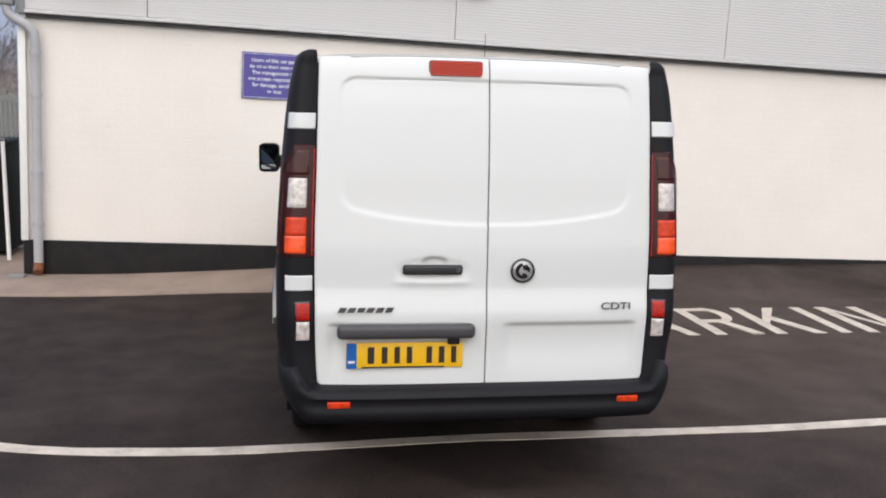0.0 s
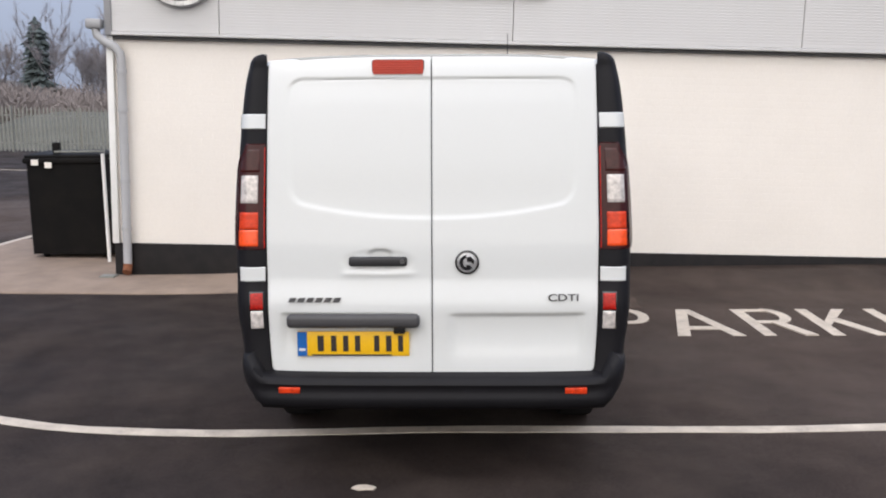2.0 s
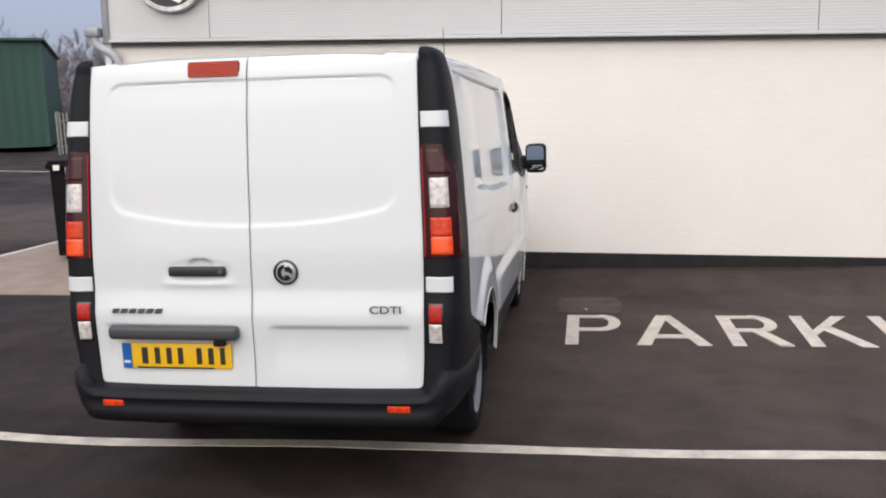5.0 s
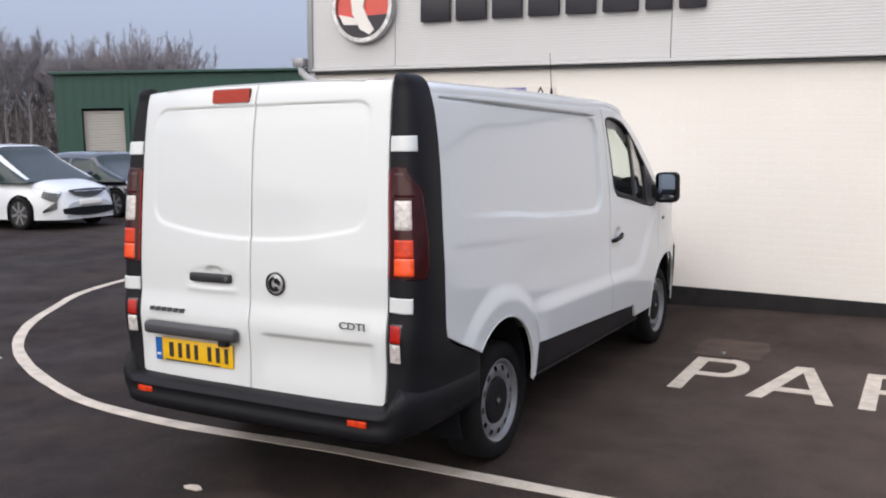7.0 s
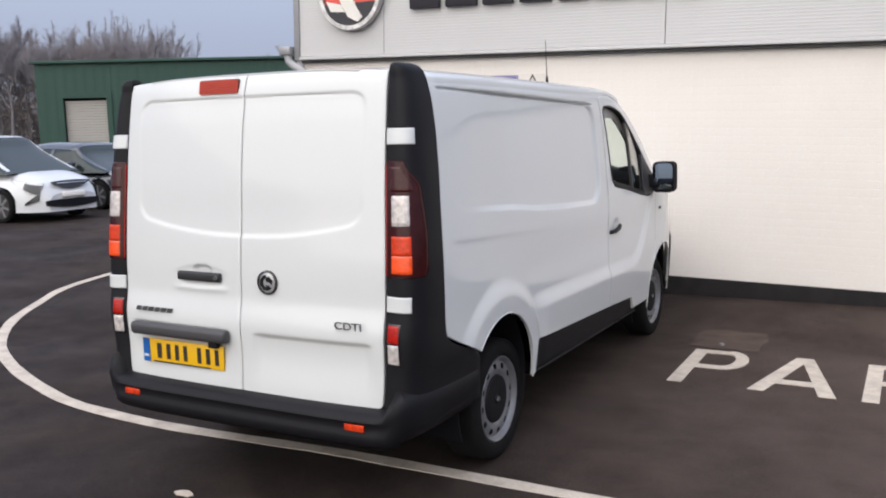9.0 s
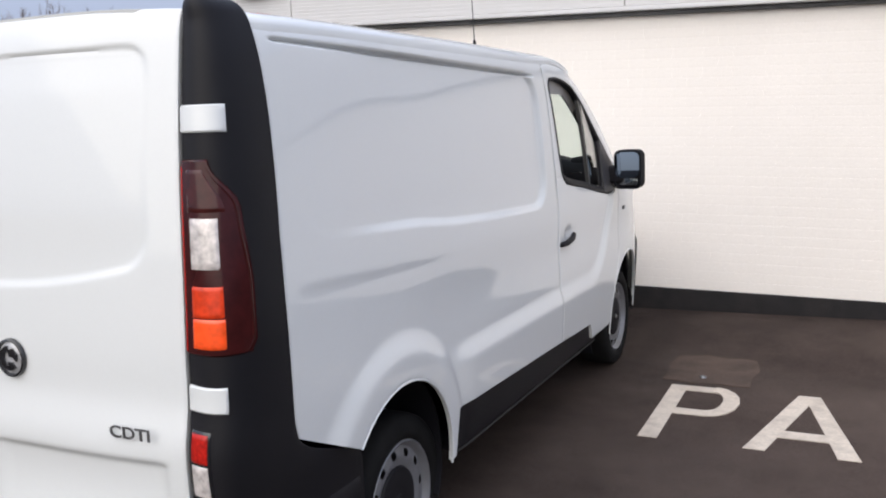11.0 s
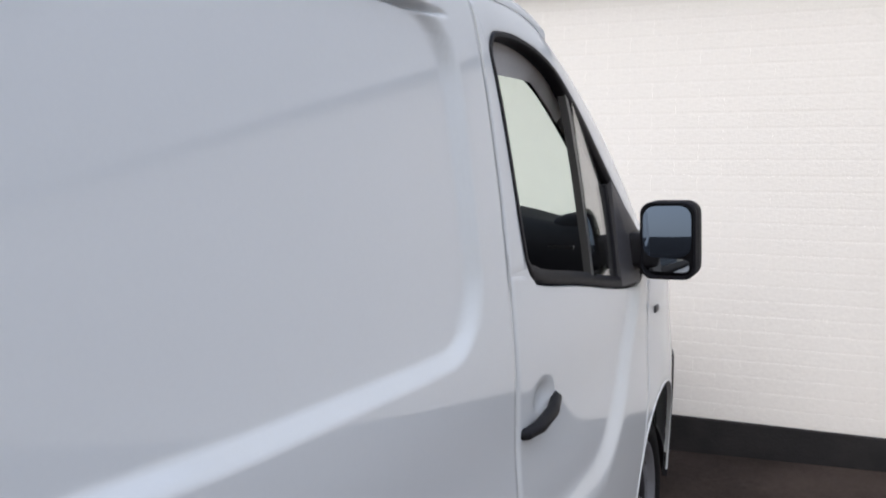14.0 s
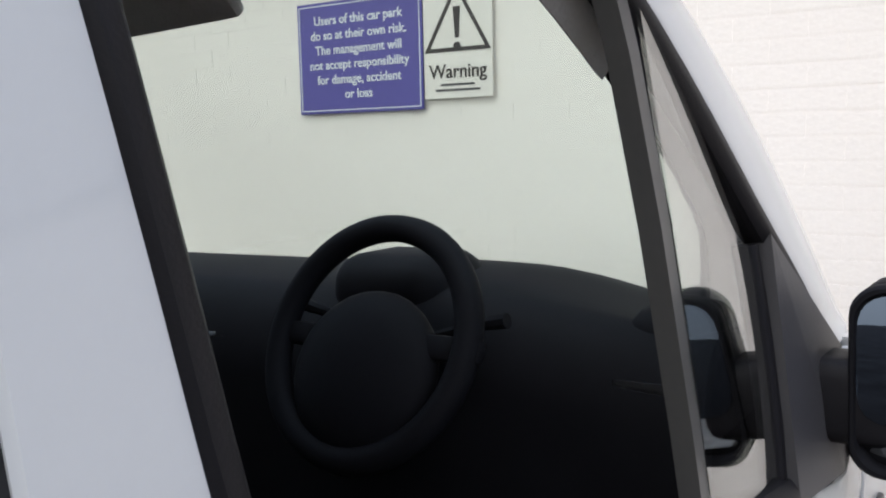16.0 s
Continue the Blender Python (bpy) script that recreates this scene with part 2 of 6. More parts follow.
M = dict(
    white=material("van_white_paint", (0.675, 0.685, 0.675), 0.5, vary=0.012, scale=1.5, fine=0.008, spec=0.35, coat=1.0, coat_rough=0.05, dirt=(0.55, 0.53, 0.50), dirt_amount=0.06, dirt_scale=3),
    black=material("black_grained_plastic", (0.0095, 0.0090, 0.0110), 0.52, vary=0.12, scale=5, spec=0.19, bump=0.08, bump_scale=400, dirt=(0.03, 0.027, 0.025), dirt_amount=0.12, dirt_scale=4),
    gloss_black=material("gloss_black", (0.012, 0.012, 0.014), 0.18, coat=0.5),
    grey_bar=material("dark_grey_moulding", (0.055, 0.053, 0.056), 0.45, bump=0.1, bump_scale=400),
    handle=material("worn_black_handle", (0.022, 0.0215, 0.023), 0.5, vary=0.2, scale=25, bump=0.1, bump_scale=300),
    grip=material("dull_dark_plastic", (0.03, 0.029, 0.028), 0.7, spec=0.2),
    divider=material("grey_divider", (0.075, 0.073, 0.07), 0.32),
    seam=material("shut_line_rubber", (0.02, 0.02, 0.02), 0.8),
    rubber=material("tyre_rubber", (0.009, 0.0088, 0.009), 0.85, spec=0.14, vary=0.15, bump=0.2, bump_scale=200, dirt=(0.03, 0.026, 0.023), dirt_amount=0.16, dirt_scale=8),
    rim=material("silver_steel_paint", (0.21, 0.21, 0.22), 0.42, 0.35, vary=0.08, dirt=(0.10, 0.09, 0.08), dirt_amount=0.4, dirt_scale=12),
    drum=material("brake_iron", (0.03, 0.027, 0.025), 0.8, vary=0.3),
    red=material("red_lens", (0.40, 0.012, 0.007), 0.25, vary=0.45, scale=90, spec=0.3, coat=0.15),
    brake_red=material("brake_lens", (0.40, 0.040, 0.020), 0.3, vary=0.10, scale=40, spec=0.25, coat=0.05),
    dark_red=material("smoked_red_lens", (0.040, 0.006, 0.006), 0.16, vary=0.25, scale=25, spec=0.25, coat=0.15),
    edge_red=material("dark_red_edge", (0.038, 0.006, 0.005), 0.2, vary=0.2, scale=30, spec=0.3),
    mid_red=material("brown_red_lens", (0.050, 0.010, 0.009), 0.16, vary=0.3, scale=30, spec=0.3, coat=0.2),
    orange=material("orange_lens", (0.90, 0.085, 0.012), 0.2, vary=0.22, scale=40, coat=0.4),
    deep_orange=material("deep_orange_lens", (0.62, 0.045, 0.010), 0.22, vary=0.30, scale=40, spec=0.3, coat=0.2),
    clear=material("clear_lens", (0.60, 0.55, 0.52), 0.16, 0.15, vary=0.42, scale=45, coat=0.6),
    yellow=material("plate_yellow", (0.88, 0.50, 0.012), 0.35, vary=0.03),
    blue=material("plate_blue", (0.01, 0.12, 0.42), 0.35),
    ink=material("dark_print", (0.03, 0.022, 0.02), 0.5),
    white_ink=material("white_print", (0.75, 0.76, 0.80), 0.5),
    chrome=material("chrome", (0.72, 0.73, 0.75), 0.12, 1.0, vary=0.1, scale=30),
    emblem_chrome=material("emblem_chrome", (0.40, 0.40, 0.41), 0.2, 1.0, vary=0.35, scale=9),
    dull_chrome=material("dull_badge_metal", (0.20, 0.20, 0.205), 0.3, 0.8, vary=0.2, scale=60),
    trim=material("cab_plastic", (0.0105, 0.0105, 0.0130), 0.65, vary=0.15, spec=0.10),
    cloth=material("seat_cloth", (0.012, 0.012, 0.014), 0.95, vary=0.2, bump=0.3, bump_scale=300),
    lining=material("grey_headlining", (0.58, 0.57, 0.555), 0.95, vary=0.05, bump=0.2, bump_scale=300),
    asphalt=asphalt_material(),
    patch=material("patched_tarmac", (0.072, 0.047, 0.034), 0.9, vary=0.35, scale=5, fine=0.3, fine_scale=90, bump=0.5, bump_scale=200),
    paint=material("worn_road_paint", (0.60, 0.52, 0.43), 0.8, vary=0.10, scale=6, fine=0.12, fine_scale=70, bump=0.3, bump_scale=120, dirt=(0.22, 0.18, 0.15), dirt_amount=0.55, dirt_scale=7),
    concrete=material("brown_concrete", (0.29, 0.217, 0.168), 0.9, vary=0.16, scale=2.5, fine=0.12, bump=0.3, bump_scale=60, dirt=(0.13, 0.10, 0.085), dirt_amount=0.5, dirt_scale=2),
    wall=material("cream_masonry_paint", (0.85, 0.797, 0.735), 0.72, vary=0.025, scale=1.2, fine=0.02, fine_scale=50, bump=0.17, bump_scale=70, rand=0.005, dirt=(0.70, 0.64, 0.57), dirt_amount=0.18, dirt_scale=0.9),
    skirting=material("black_masonry_paint", (0.013, 0.0115, 0.0118), 0.75, spec=0.25, vary=0.2, bump=0.3, bump_scale=70, dirt=(0.04, 0.032, 0.027), dirt_amount=0.22, dirt_scale=4),
    fascia=material("silver_cladding", (0.60, 0.59, 0.585), 0.5, 0.1, vary=0.02, scale=1.0, fine=0.01),
    fascia_edge=material("grey_cladding_trim", (0.33, 0.33, 0.34), 0.45, 0.3, vary=0.06),
    roofing_and_shade=material("roof_felt_and_shade", (0.09, 0.09, 0.09), 0.9, vary=0.2),
    sign_red=material("sign_red", (0.62, 0.05, 0.03), 0.3, coat=0.5),
    sign_dark=material("sign_dark_letters", (0.025, 0.022, 0.03), 0.4),
    purple=material("notice_purple", (0.085, 0.070, 0.30), 0.45, vary=0.03),
    board=material("notice_white", (0.83, 0.785, 0.725), 0.5, vary=0.02),
    warning_board=material("weathered_notice_white", (0.77, 0.725, 0.665), 0.6, vary=0.03),
    headlamp=material("headlamp_lens", (0.42, 0.43, 0.43), 0.12, 0.5, vary=0.4, scale=18, coat=1.0),
    pvc=material("grey_downpipe", (0.44, 0.44, 0.45), 0.55, vary=0.06, scale=4, dirt=(0.25, 0.23, 0.21), dirt_amount=0.35),
    white_trim=material("white_corner_trim", (0.80, 0.79, 0.77), 0.5, vary=0.03),
    rust=material("rusty_iron", (0.20, 0.075, 0.035), 0.9, vary=0.3, scale=30),
    bin=material("bin_plastic", (0.0055, 0.005, 0.005), 0.6, spec=0.12, vary=0.15, dirt=(0.022, 0.018, 0.015), dirt_amount=0.3, dirt_scale=3),
    steel=material("galvanised_steel", (0.26, 0.26, 0.235), 0.6, 0.4, vary=0.12, dirt=(0.28, 0.27, 0.23), dirt_amount=0.4),
    green=material("green_cladding", (0.019, 0.062, 0.045), 0.6, vary=0.1, scale=0.6),
    roller=material("roller_door_paint", (0.42, 0.40, 0.36), 0.6, vary=0.05),
    # Bark and twigs are lightened and greyed: distance haze put into their colour.
    bark=material("hazed_winter_bark", (0.235, 0.215, 0.218), 0.95, vary=0.2, scale=3),
    twig=material("hazed_winter_twigs", (0.275, 0.25, 0.258), 0.95, vary=0.25, scale=1.5),
    conifer=material("conifer_needles", (0.085, 0.105, 0.105), 0.9, vary=0.35, scale=2),
    scrub=material("brown_scrub", (0.28, 0.238, 0.222), 0.95, vary=0.35, scale=0.5),
    grass=material("pale_winter_grass", (0.12, 0.12, 0.10), 0.95, vary=0.22, scale=0.5, fine=0.2, fine_scale=6),
    hill=material("wooded_hillside", (0.12, 0.118, 0.115), 0.95, vary=0.35, scale=0.06, fine=0.25, fine_scale=0.7),
    car_white=material("car_white", (0.68, 0.69, 0.70), 0.25, coat=0.8, vary=0.02),
    car_dark=material("car_dark_blue", (0.03, 0.036, 0.050), 0.22, coat=1.0, vary=0.05),
    car_silver=material("car_silver_blue", (0.20, 0.24, 0.29), 0.28, 0.4, coat=1.0, vary=0.05),
    badge_disc=material("badge_silver", (0.50, 0.50, 0.51), 0.3, 0.4, vary=0.25, scale=50),
    car_glass=material("car_dark_glass", (0.020, 0.032, 0.032), 0.10, spec=0.45),
    glass=pane("door_glass", (0.93, 0.955, 0.935)),
    quarter_glass=pane("quarter_glass", (0.93, 0.955, 0.935), rise=2.9),
    screen=pane("windscreen_glass", (0.95, 1.0, 0.965)),
    wide_mirror=material("mirror_wide_angle", (0.62, 0.64, 0.66), 0.02, 1.0, vary=0.0, fine=0.0),
    # Base colour darkened and blued to tone down the sky reflected in it.
    mirror=material("mirror_dimmed_blue", (0.085, 0.108, 0.145), 0.02, 1.0, vary=0.0, fine=0.0),
)

# ---- building tools ----


def spline(xs, ys):
    """A smooth curve through points that never overshoots."""
    xs, ys = np.array(xs, float), np.array(ys, float)
    h = np.diff(xs)
    d = np.diff(ys) / h
    m = np.r_[d[0], [0 if a * b <= 0 else 2 * a * b / (a + b) for a, b in zip(d, d[1:])], d[-1]]

    def f(x):
        x = np.clip(np.asarray(x, float), xs[0], xs[-1])
        i = np.clip(np.searchsorted(xs, x) - 1, 0, len(xs) - 2)
        t = (x - xs[i]) / h[i]
        return (1 + 2 * t) * (1 - t) ** 2 * ys[i] + t * (1 - t) ** 2 * h[i] * m[i] + t * t * (3 - 2 * t) * ys[i + 1] + t * t * (t - 1) * h[i] * m[i + 1]

    return f


def sm(a, b, x):
    t = np.clip((np.asarray(x, float) - a) / (b - a), 0, 1)
    return t * t * (3 - 2 * t)


def link(name, verts, faces, mat, parent=None, label="", angle=38, smooth=True):
    """One mesh object from vertices and faces, under a thing where one is given."""
    me = bpy.data.meshes.new(name)
    me.from_pydata([tuple(float(c) for c in v) for v in verts], [], [tuple(int(i) for i in f) for f in faces])
    me.validate()
    me.materials.append(mat)
    if smooth:
        me.shade_smooth()
        me.set_sharp_from_angle(angle=radians(angle))
    ob = new(name, me)
    if parent:
        ob.parent = parent
    return tagged(ob, label)


def part(name, bm, mat, parent=None, label="", smooth=True, angle=38):
    me = bpy.data.meshes.new(name)
    bm.to_mesh(me)
    bm.free()
    me.materials.append(mat)
    if smooth:
        me.shade_smooth()
        me.set_sharp_from_angle(angle=radians(angle))
    ob = new(name, me)
    if parent:
        ob.parent = parent
    return tagged(ob, label)


def empty(name, label, category, m=None, group="", kind=""):
    e = new(name)
    if m is not None:
        e.matrix_world = m
    return tagged(e, label, category, group, kind)


def normals_of(v, faces):
    n = np.zeros_like(v)
    for f in faces:
        a = np.cross(v[f[1]] - v[f[0]], v[f[2]] - v[f[0]])
        if len(f) == 4:
            a = a + np.cross(v[f[2]] - v[f[0]], v[f[3]] - v[f[0]])
        for i in f:
            n[i] += a
    return n / np.maximum(np.linalg.norm(n, axis=1, keepdims=True), 1e-9)


def shell(v, faces, thick, roll=0.0, way=None, hold=None):
    """Gives a sheet a back and a rim; roll turns its border inwards a little."""
    n = normals_of(v, faces) if way is None else np.tile(np.array(way, float), (len(v), 1))
    edges = {}
    for f in faces:
        for a, b in zip(f, f[1:] + f[:1]):
            edges[(a, b)] = edges.get((a, b), 0) + 1
    rim = [(a, b) for a, b in edges if (b, a) not in edges]
    if roll:
        for i in {i for e in rim for i in e}:
            if hold is None or not hold(v[i]):
                v[i] = v[i] - n[i] * roll
    c = len(v)
    out = [tuple(f) for f in faces] + [tuple(i + c for i in reversed(f)) for f in faces] + [(b, a, a + c, b + c) for a, b in rim]
    return np.concatenate([v, v - n * thick]), out


def grid_faces(nu, nv, flip=False):
    f = [[i * nv + j, (i + 1) * nv + j, (i + 1) * nv + j + 1, i * nv + j + 1] for i in range(nu - 1) for j in range(nv - 1)]
    return [q[::-1] for q in f] if flip else f


def edged(n, eps=0.012):
    return np.r_[0, np.linspace(eps, 1 - eps, n), 1]


def patch(name, fn, us, vs, mat, parent, label="", thick=0.012, flip=False, roll=0.0, mirror=False, angle=38):
    """A panel with thickness from a function of u and v."""
    u, w = np.meshgrid(us, vs, indexing="ij")
    x, y, z = fn(u.ravel(), w.ravel())
    v = np.stack([x + 0 * y, y + 0 * x, z + 0 * x], 1)
    if mirror:
        v[:, 0] *= -1
        flip = not flip
    v, f = shell(v, grid_faces(len(us), len(vs), flip), thick, roll)
    return link(name, v, f, mat, parent, label, angle)


def box_bm(sx, sy, sz, bevel=0.01, seg=2, at=(0, 0, 0), bm=None, rot=None):
    """A bevelled block, centred at a point."""
    own = bm is None
    b = bmesh.new()
    bmesh.ops.create_cube(b, size=1)
    bmesh.ops.scale(b, vec=(sx, sy, sz), verts=b.verts)
    if bevel:
        bmesh.ops.bevel(b, geom=list(b.edges), offset=min(bevel, 0.45 * min(sx, sy, sz)), segments=seg, profile=0.5, affect="EDGES")
    m = Matrix.Translation(at) @ (rot.to_4x4() if rot else Matrix())
    bmesh.ops.transform(b, matrix=m, verts=b.verts)
    if own:
        return b
    me = bpy.data.meshes.new("tmp")
    b.to_mesh(me)
    b.free()
    bm.from_mesh(me)
    bpy.data.meshes.remove(me)
    return bm


def tube_bm(points, radius, sides=10, bm=None, caps=True):
    """A round bar along points; radius may be one number or one for each point."""
    bm = bm or bmesh.new()
    pts = [Vector(p) for p in points]
    rad = radius if isinstance(radius, (list, tuple)) else [radius] * len(pts)
    rings, side = [], None
    for i, p in enumerate(pts):
        d = (pts[min(i + 1, len(pts) - 1)] - pts[max(i - 1, 0)]).normalized()
        if side is None:
            side = d.orthogonal().normalized()
        side = (side - d * side.dot(d)).normalized()
        up = d.cross(side)
        rings.append([bm.verts.new(p + rad[i] * (math.cos(a) * side + math.sin(a) * up)) for a in (2 * math.pi * k / sides for k in range(sides))])
    for r, s in zip(rings, rings[1:]):
        for k in range(sides):
            bm.faces.new((r[k], r[(k + 1) % sides], s[(k + 1) % sides], s[k]))
    if caps:
        bm.faces.new(rings[0][::-1])
        bm.faces.new(rings[-1])
    return bm


def lathe_bm(profile, sides=48, bm=None, close=False):
    """Turns (radius, along) pairs round the x axis."""
    bm = bm or bmesh.new()
    rings = []
    for r, x in profile:
        rings.append([bm.verts.new((x, r * math.cos(a), r * math.sin(a))) for a in (2 * math.pi * k / sides for k in range(sides))])
    pairs = list(zip(rings, rings[1:])) + ([(rings[-1], rings[0])] if close else [])
    for r, s in pairs:
        for k in range(sides):
            bm.faces.new((r[k], r[(k + 1) % sides], s[(k + 1) % sides], s[k]))
    if not close:
        if profile[0][0] > 1e-4:
            bm.faces.new(rings[0][::-1])
        if profile[-1][0] > 1e-4:
            bm.faces.new(rings[-1])
    bmesh.ops.remove_doubles(bm, verts=bm.verts, dist=1e-5)
    bmesh.ops.recalc_face_normals(bm, faces=bm.faces)
    return bm


def prism_bm(outline, depth, axis="z", at=0.0, bm=None):
    """An outline of points drawn out along an axis."""
    bm = bm or bmesh.new()

    def p(a, b, c):
        return {"z": (a, b, c), "y": (a, c, b), "x": (c, a, b)}[axis]

    lo = [bm.verts.new(p(a, b, at)) for a, b in outline]
    hi = [bm.verts.new(p(a, b, at + depth)) for a, b in outline]
    bm.faces.new(lo[::-1])
    bm.faces.new(hi)
    for i in range(len(outline)):
        j = (i + 1) % len(outline)
        bm.faces.new((lo[i], lo[j], hi[j], hi[i]))
    bmesh.ops.recalc_face_normals(bm, faces=bm.faces)
    return bm


def words(name, text, height, mat, parent, m, label="", depth=0.002, bold=0.0):
    """Lettering in the built-in font, as a mesh of its own, centred."""
    cu = bpy.data.curves.new(name, "FONT")
    cu.body, cu.size, cu.extrude, cu.align_x, cu.align_y, cu.offset = text, height * 1.4, depth / 2, "CENTER", "CENTER", bold
    tmp = new("tmp_text", cu)
    me = bpy.data.meshes.new_from_object(tmp.evaluated_get(bpy.context.evaluated_depsgraph_get()))
    bpy.data.objects.remove(tmp)
    me.materials.clear()
    me.materials.append(mat)
    ob = new(name, me)
    ob.parent = parent
    ob.matrix_local = m
    return tagged(ob, label)


def rounded(hw, hh, r, n=5):
    """The outline of a rectangle with round corners."""
    pts = []
    for cx, cy, a0 in ((hw - r, hh - r, 0), (-hw + r, hh - r, 90), (-hw + r, -hh + r, 180), (hw - r, -hh + r, 270)):
        for k in range(n + 1):
            a = radians(a0 + 90 * k / n)
            pts.append((cx + r * math.cos(a), cy + r * math.sin(a)))
    return pts

# ---- ground ----
WALL_TURN, WALL_SLOPE = 2.2, 1.6


def wall_y(x):
    return 5.27 + 0.0385 * x


def ground_z(x, y):
    """The yard: flat under the van, rising slightly to the left, with a short ramp up to the building."""
    x, y = np.asarray(x, float), np.asarray(y, float)
    left = 0.028 * (np.maximum(0, -x - 3.0) - 0.6 * (1 - np.exp(-np.maximum(0, -x - 3.0) / 0.6)))
    left = left - 0.026 * np.maximum(0, -x - 7.5) * sm(18, 13, y)
    ramp = 0.115 * sm(4.1, 5.15, y - 0.0385 * x) * sm(16, 8, y) * (1 - 0.6 * sm(0, -3.0, x))
    return left + ramp


def spaced(fine_lo, fine_hi, step, far):
    a = list(np.arange(fine_lo, fine_hi + 1e-6, step))
    d, lo, hi = step, fine_lo, fine_hi
    while hi < far:
        d *= 1.5
        hi, lo = hi + d, lo - d
        a = [lo] + a + [hi]
    return np.array(a)


gx, gy = spaced(-9, 6, 0.3, 900), spaced(-6, 9, 0.3, 900)
GX, GY = np.meshgrid(gx, gy, indexing="ij")
ground = link("ground", np.stack([GX.ravel(), GY.ravel(), ground_z(GX, GY).ravel()], 1), grid_faces(len(gx), len(gy)), M["asphalt"], smooth=True)
tagged(ground, "brown-grey worn tarmac car park", "ground", kind="structure")


def strip(name, pts, width, mat, label, lift=0.004, n=80):
    """A painted line on the ground along a smooth course."""
    pts = np.array(pts, float)
    d = np.r_[0, np.cumsum(np.linalg.norm(np.diff(pts, axis=0), axis=1))]
    fx, fy = spline(d, pts[:, 0]), spline(d, pts[:, 1])
    s = np.linspace(0, d[-1], n)
    x, y = fx(s), fy(s)
    tx, ty = np.gradient(x), np.gradient(y)
    k = np.hypot(tx, ty)
    nx, ny = -ty / k, tx / k
    w = width / 2 * (1 + 0.05 * np.sin(s * 9.0) + 0.04 * np.sin(s * 23.0))
    rows = [np.stack([x + nx * w * q, y + ny * w * q, ground_z(x + nx * w * q, y + ny * w * q) + z], 1) for q, z in ((-1, 0.0005), (-0.96, lift), (0, lift), (0.96, lift), (1, 0.0005))]
    v = np.stack(rows, 1).reshape(-1, 3)
    return tagged(link(name, v, grid_faces(n, 5, True), mat), label, "road marking", kind="structure")


strip("bay_line", [(7.5, 0.95), (5.0, 0.84), (2.9, 0.735), (1.7, 0.665), (0.2, 0.66), (-1.23, 0.585), (-2.0, 0.64), (-2.7, 0.84), (-3.55, 1.2), (-4.15, 1.56), (-4.8, 2.15), (-5.3, 2.82), (-5.74, 3.5), (-5.93, 4.15), (-5.95, 5.2), (-5.85, 6.5), (-5.82, 7.9)], 0.10, M["paint"], "cream painted line curving across the tarmac")
strip("far_road_line", [(-9.5, 20.2), (-17, 20.6)], 0.10, M["paint"], "worn white painted road line", n=20)

# Ground lettering, stroke by stroke.
lettering = empty("ground_lettering", "cream painted ground lettering reading PARKIN on tarmac", "road marking", kind="structure")
BASE, CAP = 2.75, 0.94


def glyph(name, x0, quads, slant=0.0):
    bm = bmesh.new()
    for k, q in enumerate(quads):
        top, low = [], []
        for a, b in q:
            x, y = x0 + a + slant * b, BASE + 0.012 * (x0 - 1.3) + CAP * b
            z = float(ground_z(x, y))
            top.append(bm.verts.new((x, y, z + 0.004 + 0.0006 * k)))
            low.append(bm.verts.new((x, y, z - 0.002)))
        f = bm.faces.new(top)
        for i in range(len(q)):
            j = (i + 1) % len(q)
            bm.faces.new((low[i], low[j], top[j], top[i]))
    bmesh.ops.recalc_face_normals(bm, faces=bm.faces)
    return part(name, bm, M["paint"], lettering, smooth=False)


def arc(cx, cy, rx, ry, r2x, r2y, a0, a1, n=8):
    q = []
    for k in range(n):
        a, b = radians(a0 + (a1 - a0) * k / n), radians(a0 + (a1 - a0) * (k + 1) / n)
        q.append([(cx + rx * math.cos(a), cy + ry * math.sin(a)), (cx + rx * math.cos(b), cy + ry * math.sin(b)), (cx + r2x * math.cos(b), cy + r2y * math.sin(b)), (cx + r2x * math.cos(a), cy + r2y * math.sin(a))])
    return q


def box2(x0, y0, x1, y1):
    return [(x0, y0), (x1, y0), (x1, y1), (x0, y1)]


def bowl(h0):
    return [box2(0.10, 0.90, 0.27, 1.0), box2(0.10, h0, 0.27, h0 + 0.10)] + arc(0.27, (1 + h0) / 2, 0.165, (1 - h0) / 2, 0.07, (1 - h0) / 2 - 0.10, -90, 90)


glyph("letter", 1.335, [box2(0, 0, 0.10, 1.0)] + bowl(0.44))
glyph("letter", 1.865, [[(0, 0), (0.105, 0), (0.305, 1), (0.205, 1)], [(0.44, 0), (0.545, 0), (0.325, 1), (0.235, 1)], box2(0.13, 0.22, 0.42, 0.33)])
glyph("letter", 2.555, [box2(0, 0, 0.10, 1.0)] + bowl(0.44) + [[(0.20, 0.45), (0.30, 0.45), (0.43, 0), (0.325, 0)]])
glyph("letter", 3.10, [box2(0, 0, 0.10, 1.0), [(0.10, 0.34), (0.10, 0.50), (0.33, 1.0), (0.44, 1.0)], [(0.17, 0.54), (0.25, 0.66), (0.46, 0), (0.35, 0)]], 0.04)
glyph("letter", 3.70, [box2(0, 0, 0.10, 1.0)], 0.05)
glyph("letter", 3.96, [box2(0, 0, 0.10, 1.0), box2(0.34, 0, 0.44, 1.0), [(0.10, 1.0), (0.10, 0.80), (0.34, 0.0), (0.34, 0.2)]], 0.05)

